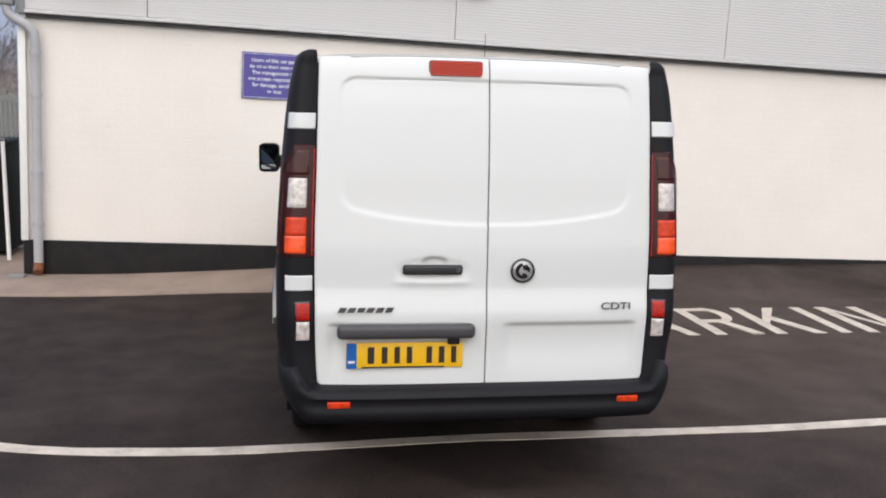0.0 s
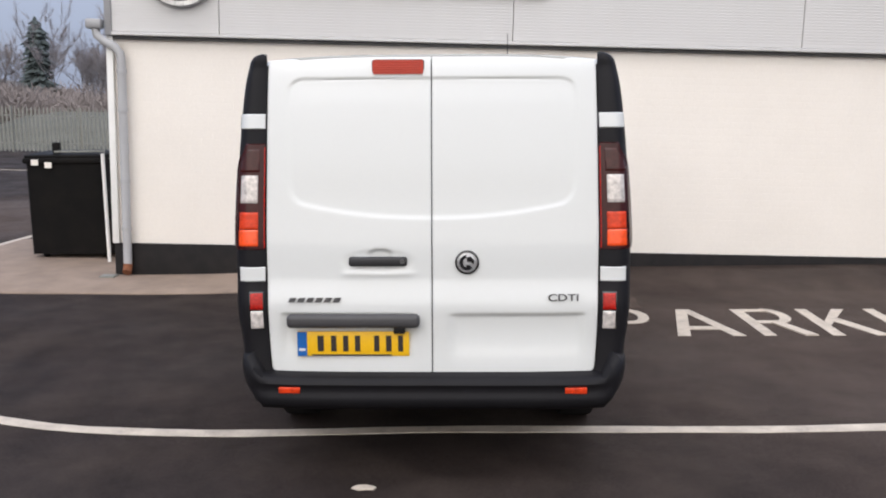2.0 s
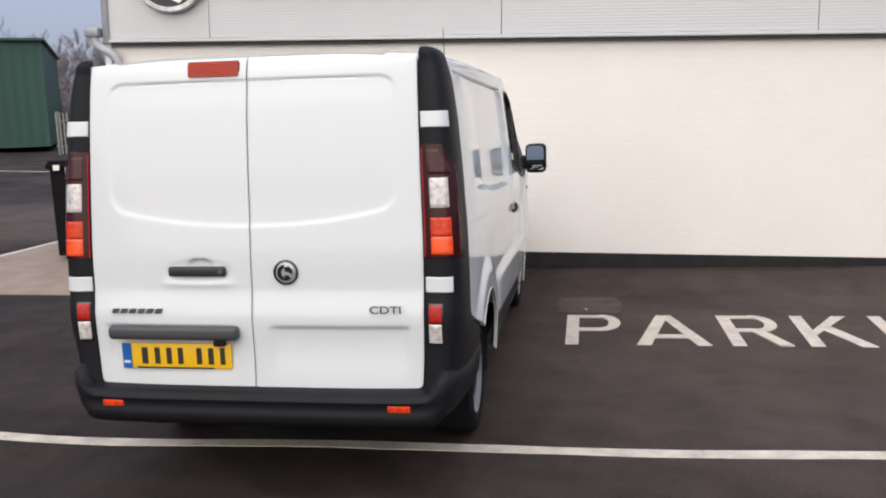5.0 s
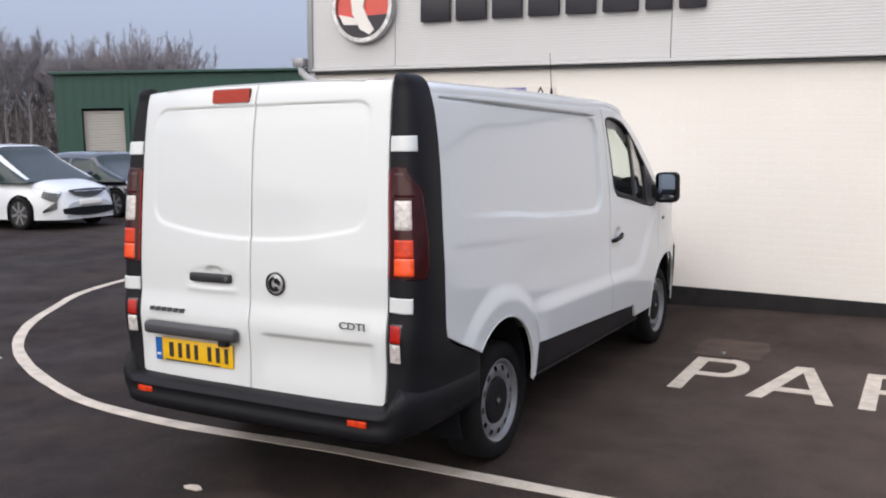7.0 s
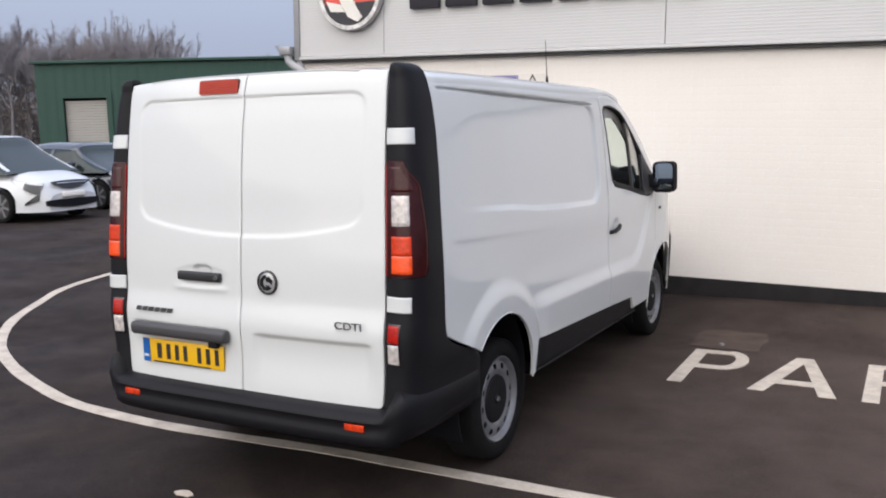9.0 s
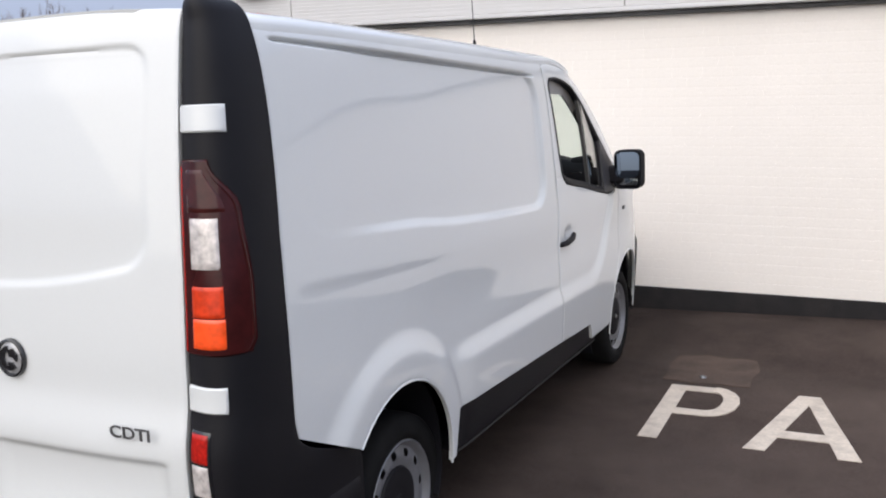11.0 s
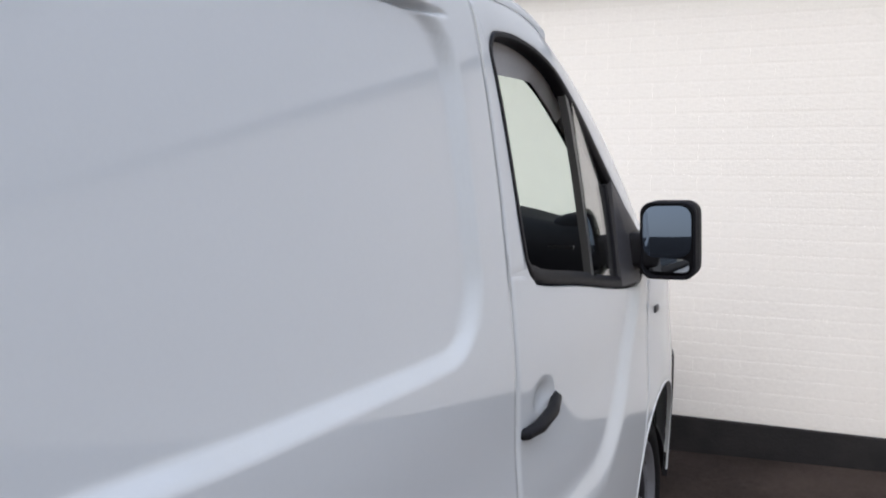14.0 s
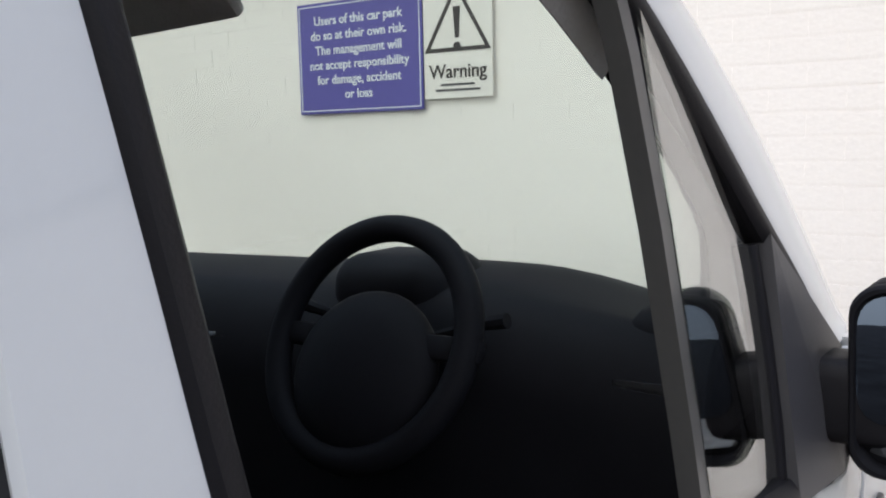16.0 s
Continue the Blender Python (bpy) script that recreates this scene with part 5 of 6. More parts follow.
    def glass_fn(y0, y1, sink=0.016, draw=0.0):
        def fn(u, w):
            y = y0(w) + (y1(w) - y0(w)) * u
            yi = edge_in[:, 0]
            ztop = np.interp(y, yi[2:], edge_in[2:, 1]) - 0.008
            z = win_low(y) + 0.01 + (ztop - win_low(y) - 0.01) * w
            return cab_x(y, z) - sink - draw * (y - 3.3), y, z

        return fn

    drop = 0.0 if mir else 0.545
    g = patch("door_window", glass_fn(lambda w: 2.735 - 0.11 * w, lambda w: 3.190 - 0.06 * w), np.linspace(0, 1, 16), np.linspace(0, 1, 16), M["glass"], cd, "clear tinted door glass", 0.004, False, 0, mir)
    g.location.z = -drop
    g.location.x = -0.012 if drop else 0
    q = patch("quarter_window", glass_fn(lambda w: 3.208 - 0.06 * w, lambda w: 3.66 + 0 * w, 0.006, 0.055), np.linspace(0, 1, 12), np.linspace(0, 1, 12), M["quarter_glass"], cd, "clear tinted quarter glass", 0.004, False, 0, mir)
    for pn in (g, q):
        pn.visible_shadow = False
    bar_pts = [(side * (float(cab_x(y, z)) - 0.012), y, z) for y, z in ((3.104, 1.825), (3.135, 1.72), (3.160, 1.58), (3.184, 1.40), (3.200, 1.275))]
    part("window_divider", tube_bm(bar_pts, 0.0145, 4), M["divider"], cd, "grey window divider")
    part("divider_seal", tube_bm([(x + 0.003 * side, y + 0.017, z) for x, y, z in bar_pts], 0.006, 8), M["black"], cd, "black divider seal")

    # Door handle over its scoop.
    hx = float(cab_x(2.74, 1.07))
    bm = bmesh.new()
    hp = [(side * (hx - 0.005), 2.625, 1.030), (side * (hx + 0.020), 2.642, 1.031), (side * (hx + 0.031), 2.69, 1.034), (side * (hx + 0.031), 2.78, 1.044), (side * (hx + 0.018), 2.845, 1.056), (side * (hx - 0.006), 2.87, 1.062)]
    tube_bm(hp, [0.012, 0.014, 0.0155, 0.0155, 0.014, 0.012], 10, bm)
    part("door_handle", bm, M["black"], cd, "black door handle")
    # Mirror on its arm.
    mr = new("door_mirror")
    mr.parent = cd
    tagged(mr, "black door mirror on a stout arm")
    mx = 1.088 if side > 0 else 1.135
    bm = prism_bm(rounded(0.084, 0.118, 0.040, 6), 0.092, "y", 3.603)
    bmesh.ops.bevel(bm, geom=[e for e in bm.edges if len(e.link_faces) == 2 and e.calc_face_angle(0) > 1.2], offset=0.022, segments=3, profile=0.6, affect="EDGES")
    bmesh.ops.transform(bm, matrix=Matrix.Translation((side * mx, 0, 1.354)), verts=bm.verts)
    part("housing", bm, M["trim"], mr)
    # The rim stands back from the glass, which sits sunk inside it.
    loops = [(0.080, 0.114, 3.606), (0.084, 0.118, 3.600), (0.084, 0.118, 3.582), (0.081, 0.115, 3.576), (0.077, 0.111, 3.576), (0.0745, 0.1085, 3.582), (0.0745, 0.1085, 3.606)]
    bm = bmesh.new()
    rims = [[bm.verts.new((side * mx + p[0], y, 1.354 + p[1])) for p in rounded(a, b, 0.038, 6)] for a, b, y in loops]
    for r1, r2 in zip(rims, rims[1:]):
        for k in range(len(r1)):
            j = (k + 1) % len(r1)
            bm.faces.new((r1[k], r1[j], r2[j], r2[k]))
    bmesh.ops.recalc_face_normals(bm, faces=bm.faces)
    part("housing_rim", bm, M["trim"], mr, "black mirror rim")

    def mirror_fn(a, b):
        """A slightly domed glass with rounded corners, facing backwards."""
        def fn(p, q):
            x, z = a * p * (1 - 0.14 * q ** 6), b * q * (1 - 0.14 * p ** 6)
            return x, (x * x + z * z) / 2.4, z

        return fn

    o = patch("mirror_glass", mirror_fn(0.071, 0.078), np.linspace(-1, 1, 15), np.linspace(-1, 1, 17), M["mirror"], mr, "mirror glass in a darkened blue tone", 0.004)
    o.matrix_local = pose(side * (mx - 0.004), 3.587, 1.381, -3.5 if side > 0 else 5, 0, 8 if side > 0 else 14)
    o = patch("wide_angle_glass", mirror_fn(0.069, 0.021), np.linspace(-1, 1, 15), np.linspace(-1, 1, 9), M["wide_mirror"], mr, "narrow lower mirror glass", 0.004)
    o.matrix_local = pose(side * (mx - 0.004), 3.589, 1.279, -2, 0, -13 if side > 0 else 14)
    bm = bmesh.new()
    xo = float(cab_x(3.6, 1.32))
    box_bm(0.13, 0.10, 0.108, 0.022, 3, (side * (xo + 0.03), 3.63, 1.322), bm)
    part("arm", bm, M["black"], mr, "black mirror arm")
    sail = [(3.480, 1.226), (3.63, 1.222), (3.675, 1.265), (3.695, 1.372), (3.61, 1.452), (3.478, 1.542)]
    bm = bmesh.new()
    a = [bm.verts.new((side * (float(cab_x(y, z)) + 0.004), y, z)) for y, z in sail]
    b = [bm.verts.new((side * (float(cab_x(y, z)) - 0.020), y, z)) for y, z in sail]
    bm.faces.new(a)
    bm.faces.new(b[::-1])
    for k in range(len(sail)):
        j = (k + 1) % len(sail)
        bm.faces.new((a[k], a[j], b[j], b[k]))
    bmesh.ops.recalc_face_normals(bm, faces=bm.faces)
    part("mirror_base", bm, M["grey_bar"], mr, "grey mirror base panel", smooth=False)
    post = [(side * (float(cab_x(y, z)) - 0.024), y, z) for y, z in ((3.478, 1.228), (3.475, 1.32), (3.470, 1.43), (3.464, 1.530))]
    part("base_post", tube_bm(post, 0.015, 10), M["black"], mr, "black upright seal")

    # Front wing with its side repeater.
    def wing(u, w):
        y = FRONT + 0.006 + (4.80 - FRONT) * u
        zt = np.interp(y, [3.7, 4.02, 4.35, 4.8], [1.375, 1.36, 1.17, 0.94])
        z = 0.40 + (zt - 0.40) * w
        y = y - 0.14 * sm(0.9, 0.45, z) * (1 - u) ** 3
        return cab_x(y, z) - 0.03 * w ** 6 * sm(0.2, 1.0, u), y, z

    us, ws = edged(70, 0.004), edged(50, 0.006)
    U, V = np.meshgrid(us, ws, indexing="ij")
    x, y, z = wing(U.ravel(), V.ravel())
    v, f = arch_cut(np.stack([x, y, z], 1), grid_faces(len(us), len(ws)), ARCH_F)
    if mir:
        v, f = v * (-1, 1, 1), [k[::-1] for k in f]
    v, f = shell(v, f, 0.014, 0.003, (side, 0, 0))
    wg = link("front_wing", v, f, M["white"], van, "white front wing", 50)
    part("side_repeater", box_bm(0.012, 0.05, 0.024, 0.005, 2, (side * (float(cab_x(3.86, 1.095)) + 0.002), 3.86, 1.095)), M["grey_bar"], wg, "small dark side repeater")

# The black bumper reaches round to the front arches.
for side in (1, -1):
    patch("bumper_side", lambda u, w: (cab_x(4.42 + 0.37 * u, 0.30 + 0.50 * w) + 0.006, 4.42 + 0.37 * u + 0.03 * w, 0.30 + 0.50 * w), np.linspace(0, 1, 10), np.linspace(0, 1, 12), M["black"], van, "black bumper end", 0.02, False, 0.003, side < 0)

# ---- van: nose ----
side_top = edge_out[5:]
side_top_x = edge_x[5:]
ss = np.linspace(0, 1, len(side_top))
mid_y, mid_z = spline([0, 0.5, 1], [3.165, 3.74, 4.29]), spline([0, 0.5, 1], [1.982, 1.640, 1.262])


def screen_fn(s, w):
    k = np.abs(s) ** 2.4
    sy, sz, sx = spline(ss, side_top[:, 0])(w), spline(ss, side_top[:, 1])(w), spline(ss, side_top_x)(w)
    return s * (sx - 0.024 * sm(0, 0.15, w)), mid_y(w) + (sy - mid_y(w)) * k, mid_z(w) + (sz - 0.014 - mid_z(w)) * k


o = patch("windscreen", lambda s, w: screen_fn(s * 0.988, 0.02 + 0.94 * w), np.linspace(-1, 1, 31), np.linspace(0, 1, 24), M["screen"], van, "clear windscreen", 0.005)
o.visible_shadow = False
for s in (-1, 1):
    patch("screen_edge", lambda u, w: screen_fn(s * (0.985 + 0.015 * u), w), np.linspace(0, 1, 4), np.linspace(0, 1, 24), M["gloss_black"], van, "black screen border", 0.012, s < 0)
patch("screen_header", lambda s, w: screen_fn(s * 0.96, 0.03 * w), np.linspace(-1, 1, 21), np.linspace(0, 1, 3), M["gloss_black"], van, "black screen header", 0.012)


def bonnet_fn(s, w):
    y0, z0 = screen_fn(s, np.ones_like(s))[1:]
    k = np.abs(s) ** 3
    y = y0 + (4.90 - 0.13 * k - y0) * w
    z = z0 + (0.95 - 0.02 * k - z0) * (0.55 * w + 0.45 * w * w)
    xs = 0.905 + (0.765 - 0.905) * w ** 1.5
    return s * xs, y, z


patch("bonnet", bonnet_fn, np.linspace(-1, 1, 31), edged(20, 0.02), M["white"], van, "white bonnet", 0.015, False, 0.003)


def nose_fn(s, w):
    k = np.abs(s) ** 3
    z = 0.94 - (0.94 - 0.27) * w
    y = 4.905 - 0.16 * k + 0.085 * np.sin(np.clip(w * 1.4, 0, 1) * math.pi / 2) - 0.06 * sm(0.75, 1, w)
    return s * (0.77 + 0.03 * w), y, z


nose = patch("front_bumper", nose_fn, np.linspace(-1, 1, 31), np.linspace(0, 1, 20), M["black"], van, "black front bumper", 0.02)
patch("grille", lambda s, w: tuple(a + b for a, b in zip(nose_fn(s * 0.55, 0.06 + 0.22 * w), (0, 0.008, 0))), np.linspace(-1, 1, 15), np.linspace(0, 1, 5), M["gloss_black"], van, "gloss black grille", 0.012)
for s in (-1, 1):
    patch("headlamp", lambda u, w: tuple(a + b for a, b in zip(nose_fn(s * (0.60 + 0.40 * u), 0.02 + 0.28 * w), (0, 0.010, 0))), np.linspace(0, 1, 8), np.linspace(0, 1, 5), M["clear"], van, "clear headlamp", 0.012, s < 0)

# Roof aerial and roof catch seen over the roof line.
aer = new("aerial")
aer.parent = van
tagged(aer, "thin black roof aerial")
part("aerial_base", lathe_bm([(0.0, 0.035), (0.012, 0.03), (0.022, 0.0)], 12), M["black"], aer).matrix_local = pose(0.49, 2.70, 2.030, 0, -90, 0)
part("mast", tube_bm([(0.49, 2.70, 2.04), (0.49, 2.698, 2.10), (0.49, 2.696, 2.11), (0.488, 2.68, 2.355)], [0.013, 0.009, 0.0034, 0.002], 6), M["black"], aer)

# ---- van: cab inside ----
def dash_fn(u, w):
    x = -0.86 + 1.72 * u
    bin_ = 0.045 * np.exp(-(((x - 0.36) / 0.20) ** 2))
    prof_y = spline([0, 0.2, 0.4, 0.6, 0.8, 1.0], [4.02, 3.72, 3.56, 3.48, 3.48, 3.55])
    prof_z = spline([0, 0.2, 0.4, 0.6, 0.8, 1.0], [1.37, 1.455, 1.435, 1.30, 1.02, 0.75])
    return x, prof_y(w) - 0.05 * bin_ / 0.045, prof_z(w) + 0.35 * bin_ * sm(0.75, 0.3, w) - 0.06 * sm(0.5, 0.86, np.abs(x)) * sm(0.6, 0.2, w)


for s in (-1, 1):
    part("dash_end", box_bm(0.13, 0.30, 0.20, 0.045, 3, (0.79 * s, 3.68, 1.335)), M["trim"], van, "black dashboard end")
patch("dashboard", dash_fn, np.linspace(0, 1, 50), np.linspace(0, 1, 30), M["trim"], van, "black moulded dashboard", 0.03, True)
for vx in (-0.05, 0.10, 0.78):
    part("air_vent", box_bm(0.10, 0.02, 0.06, 0.01, 2, (vx, 3.495, 1.32)), M["gloss_black"], van, "black air vent")
sw_root = new("steering_wheel")
sw_root.parent = van
sw_root.matrix_local = pose(0.430, 3.363, 1.398, 64, 0, 0)
tagged(sw_root, "black steering wheel")
bm = bmesh.new()
n1, n2 = 56, 12
vv = [[bm.verts.new(((0.165 + 0.020 * math.cos(b)) * math.cos(a), (0.165 + 0.020 * math.cos(b)) * math.sin(a), 0.020 * math.sin(b))) for b in (2 * math.pi * j / n2 for j in range(n2))] for a in (2 * math.pi * k / n1 for k in range(n1))]
for k in range(n1):
    for j in range(n2):
        bm.faces.new((vv[k][j], vv[(k + 1) % n1][j], vv[(k + 1) % n1][(j + 1) % n2], vv[k][(j + 1) % n2]))
part("wheel_rim", bm, M["trim"], sw_root)
bm = bmesh.new()
bmesh.ops.create_uvsphere(bm, u_segments=28, v_segments=16, radius=1, matrix=Matrix.Translation((0, -0.045, -0.008)) @ Matrix.Diagonal((0.122, 0.118, 0.046, 1)))
part("airbag_cover", bm, M["trim"], sw_root)
for a, b in (((-0.17, 0.0, 0), (-0.08, 0.0, 0)), ((0.17, 0, 0), (0.08, 0, 0)), ((0, -0.17, 0), (0, -0.06, 0))):
    part("spoke", box_bm(abs(a[0] - b[0]) + 0.035, abs(a[1] - b[1]) + 0.035, 0.02, 0.008, 2, ((a[0] + b[0]) / 2, (a[1] + b[1]) / 2, -0.005)), M["trim"], sw_root)
part("column", tube_bm([(0, 0, -0.02), (0, 0.02, -0.22)], 0.05, 12), M["trim"], sw_root)
for sgn in (-1, 1):
    part("stalk", tube_bm([(0.05 * sgn, 0.02, -0.06), (0.13 * sgn, 0.045, -0.055), (0.185 * sgn, 0.055, -0.05)], [0.008, 0.008, 0.011], 8), M["trim"], sw_root, "black column stalk")
hood = box_bm(0.22, 0.19, 0.12, 0.055, 5, (0.345, 3.575, 1.437))
part("instrument_hood", hood, M["trim"], van, "black instrument hood")
for sx, wd in ((0.43, 0.50), (-0.36, 0.88)):
    seat = new("seat")
    seat.parent = van
    tagged(seat, "black cloth cab seat")
    part("cushion", box_bm(wd, 0.50, 0.16, 0.05, 3, (sx, 2.86, 0.86)), M["cloth"], seat)
    part("backrest", box_bm(wd, 0.14, 0.50, 0.05, 3, (sx, 2.60, 1.14), rot=Euler((radians(-10), 0, 0)).to_matrix()), M["cloth"], seat)
    part("seat_base", box_bm(wd - 0.06, 0.44, 0.40, 0.02, 2, (sx, 2.86, 0.60)), M["trim"], seat)
part("bulkhead", box_bm(1.70, 0.03, 1.50, 0.01, 1, (0, 2.42, 1.15)), M["lining"], van, "grey cargo bulkhead")
part("cab_floor", box_bm(1.70, 1.45, 0.06, 0.01, 1, (0, 3.15, 0.45)), M["trim"], van)
def lining_fn(u, w):
    """The headlining follows the roof and comes down to a lip behind the top of the screen."""
    x, y, z = roof_fn(0.80 + 0.195 * u, 0.955 * (2 * w - 1))
    lip = 1.825 + 0.085 * (1 - (np.abs(x) / 0.85) ** 2)
    k = sm(2.70, 3.06, y)
    return x, y, (z - 0.05) * (1 - k) + lip * k


patch("headlining", lining_fn, np.linspace(0, 1, 16), np.linspace(0, 1, 21), M["lining"], van, "grey headlining", 0.012)
for s in (-1, 1):
    part("sun_visor", box_bm(0.40, 0.17, 0.02, 0.009, 2, (0.33 * s, 3.03, 1.862), rot=Euler((radians(-48), 0, 0)).to_matrix()), M["lining"], van, "grey sun visor")
    inner_y, inner_z = spline([0, 0.2, 0.45, 0.7, 0.9, 1.0], [3.04, 3.17, 3.40, 3.575, 3.650, 3.648]), spline([0, 0.2, 0.45, 0.7, 0.9, 1.0], [1.862, 1.822, 1.705, 1.590, 1.500, 1.400])

    def pillar_lining_fn(u, w):
        """From the inner edge beside the screen to the window's front border."""
        o = along(edge_in, 0.42 + 0.56 * u)
        iy, iz = inner_y(u), inner_z(u)
        ox = cab_x(o[:, 0], o[:, 1]) - 0.032
        y, z = iy + (o[:, 0] - 0.01 - iy) * w, iz + (o[:, 1] - iz) * w
        return 0.80 + (ox - 0.80) * w + 0.02 * np.sin(w * math.pi), y, z

    patch("pillar_lining", pillar_lining_fn, np.linspace(0, 1, 30), np.linspace(0, 1, 8), M["lining"], van, "grey pillar lining", 0.02, False, 0, s < 0)
    patch("pillar_cover", lambda u, w: (0.80 + 0.04 * w, inner_y(u) + (0.02 + 0.06 * u) * w, inner_z(u) - 0.004 * w), np.linspace(0, 1, 30), np.linspace(0, 1, 4), M["trim"], van, "", 0.012, True, 0, s < 0)
    def frame_lining_fn(u, w):
        """The grey edge of the headlining that shows under the top of the door opening."""
        o = along(edge_in, 0.02 + 0.63 * u)
        low = np.minimum(1.812, o[:, 1] - 0.026)
        y, z = o[:, 0] + 0.012 * (1 - u), o[:, 1] + 0.012 + (low - o[:, 1] - 0.012) * w
        return cab_x(y, z) - 0.036 - 0.035 * w, y, z

    patch("frame_lining", frame_lining_fn, np.linspace(0, 1, 30), np.linspace(0, 1, 6), M["lining"], van, "grey lining edge", 0.012, False, 0, s < 0)
    patch("door_lining", lambda u, w: (flank(2.68 + 1.0 * u, 0.5 + (win_low(2.68 + 1.0 * u) - 0.50 - 0.005) * w) - 0.055, 2.68 + 1.0 * u, 0.5 + (win_low(2.68 + 1.0 * u) - 0.505) * w), np.linspace(0, 1, 12), np.linspace(0, 1, 8), M["trim"], van, "black door lining", 0.03, True, 0, s < 0)

# ---- bin beside the building ----
bx, by = -4.47, 6.36
bz = float(ground_z(bx, by)) + 0.022
bin_root = empty("waste_bin", "large black wheeled waste bin with a flat lid", "bin", pose(bx, by, bz, 0, 0, 2) @ Matrix.Diagonal((0.96, 1, 1.07, 1)))
bm = bmesh.new()
lo, hi = rounded(0.490, 0.31, 0.05, 3), rounded(0.475, 0.36, 0.05, 3)
a = [bm.verts.new((x, y, 0.05)) for x, y in lo]
b = [bm.verts.new((x, y, 1.06)) for x, y in hi]
bm.faces.new(a[::-1])
bm.faces.new(b)
for i in range(len(a)):
    j = (i + 1) % len(a)
    bm.faces.new((a[i], a[j], b[j], b[i]))
part("body", bm, M["bin"], bin_root)
part("rim", box_bm(0.985, 0.78, 0.06, 0.015, 2, (0, 0, 1.075)), M["bin"], bin_root)
part("lid", box_bm(0.965, 0.76, 0.05, 0.02, 2, (0, 0.01, 1.13), rot=Euler((radians(2), 0, 0)).to_matrix()), M["bin"], bin_root, "flat black lid")
part("lid_edge", box_bm(0.62, 0.02, 0.022, 0.006, 1, (0.17, -0.30, 1.172)), M["steel"], bin_root, "pale lid edge")
part("latch", box_bm(0.09, 0.07, 0.12, 0.015, 2, (-0.13, -0.24, 1.21)), M["bin"], bin_root, "black lid latch")
for x, z in ((-0.34, 1.06), (-0.18, 1.03)):
    part("label", box_bm(0.085, 0.006, 0.062, 0.002, 1, (x, -0.395, z)), M["board"], bin_root, "small white sticker")
for x in (-0.36, 0.36):
    for y in (-0.2, 0.2):
        part("castor", lathe_bm([(0.0, 0.025), (0.045, 0.025), (0.05, 0.0), (0.045, -0.025), (0.0, -0.025)], 16), M["rubber"], bin_root).matrix_local = pose(x, y, 0.05)
pole = part("leaning_pole", tube_bm([(-3.950, 5.88, float(ground_z(-3.950, 5.88)) + 0.020), (-3.975, 5.93, 1.33)], 0.021, 10), M["white_trim"])
tagged(pole, "thin white pole leaning against the bin", "pole")
kerb_drain = part("drain_grate", box_bm(0.16, 0.14, 0.02, 0.004, 1, (-3.60, 4.98, float(ground_z(-3.6, 4.98)) + 0.026)), M["steel"])
tagged(kerb_drain, "small pale drain cover on the pavement", "drain cover")

# ---- palisade fence ----
fence = empty("palisade_fence", "pale galvanised palisade fence", "fence", kind="structure")
pale = bmesh.new()
w, d = 0.035, 0.012
prof = [(-w, 0), (-w * 0.4, -d), (w * 0.4, -d), (w, 0), (w * 0.4, 0.004), (-w * 0.4, 0.004)]
a = [pale.verts.new((x, y, 0.05)) for x, y in prof]
b = [pale.verts.new((x, y, 1.62)) for x, y in prof]
tip = pale.verts.new((0, 0, 1.75))
for i in range(6):
    j = (i + 1) % 6
    pale.faces.new((a[i], a[j], b[j], b[i]))
    pale.faces.new((b[i], b[j], tip))
first = part("pale", pale, M["steel"], fence, smooth=False)
fx = np.arange(-19.6, -4.0, 0.155)
for k, x in enumerate(fx):
    o = first if k == 0 else first.copy()
    if k:
        scene.collection.objects.link(o)
    o.matrix_local = pose(x, 29.0 + 0.05 * (x + 21), float(ground_z(x, 29)))
for h in (0.35, 1.40):
    part("rail", tube_bm([(-19.7, 29.10, h + float(ground_z(-19.7, 29))), (-4, 29.88, h + float(ground_z(-4, 29)))], 0.025, 6), M["steel"], fence)
for x in np.arange(-19.6, -4, 2.6):
    part("post", box_bm(0.08, 0.08, 1.75, 0.006, 1, (x, 29.1 + 0.05 * (x + 21), float(ground_z(x, 29)) + 0.87)), M["steel"], fence)

# ---- green shed ----
SA, SB = Vector((-33.52, 24.375)), Vector((-21.4, 31.3))
sdir = (SB - SA).normalized()
ang = math.degrees(math.atan2(sdir.y, sdir.x))
slen = (SB - SA).length
shed = empty("shed", "dark green clad workshop with a pale roller door", "workshop", pose(SA.x, SA.y, 0.75, 0, 0, ang))
SH = 4.45
D0, D1, DH = 1.24, 3.24, 2.86


def clad(x0, x1, z0, z1, y=0.0):
    n = max(2, int((x1 - x0) / 0.11) // 2 * 2 + 1)
    xs = np.linspace(x0, x1, n)
    v = []
    for k, xx in enumerate(xs):
        yy = y - (0.014 if (k // 2) % 2 else 0.0)
        v += [(xx, yy, z0), (xx, yy, z1)]
    vv, ff = shell(np.array(v, float), grid_faces(n, 2), 0.03)
    return vv, ff


for k, (x0, x1, z0, z1) in enumerate(((0, D0 - 0.25, 0, SH), (D0 - 0.25, D1 + 0.25, DH + 0.25, SH), (D1 + 0.25, slen, 0, SH))):
    vv, ff = clad(x0, x1, z0, z1)
    link("cladding", vv, ff, M["green"], shed, smooth=False)
part("side_wall", box_bm(0.1, 12, SH, 0.01, 1, (0.05, 6.02, SH / 2)), M["green"], shed)
part("side_wall", box_bm(0.1, 12, SH, 0.01, 1, (slen - 0.05, 6.02, SH / 2)), M["green"], shed)
part("back_wall", box_bm(slen, 0.1, SH, 0.01, 1, (slen / 2, 12.0, SH / 2)), M["green"], shed)
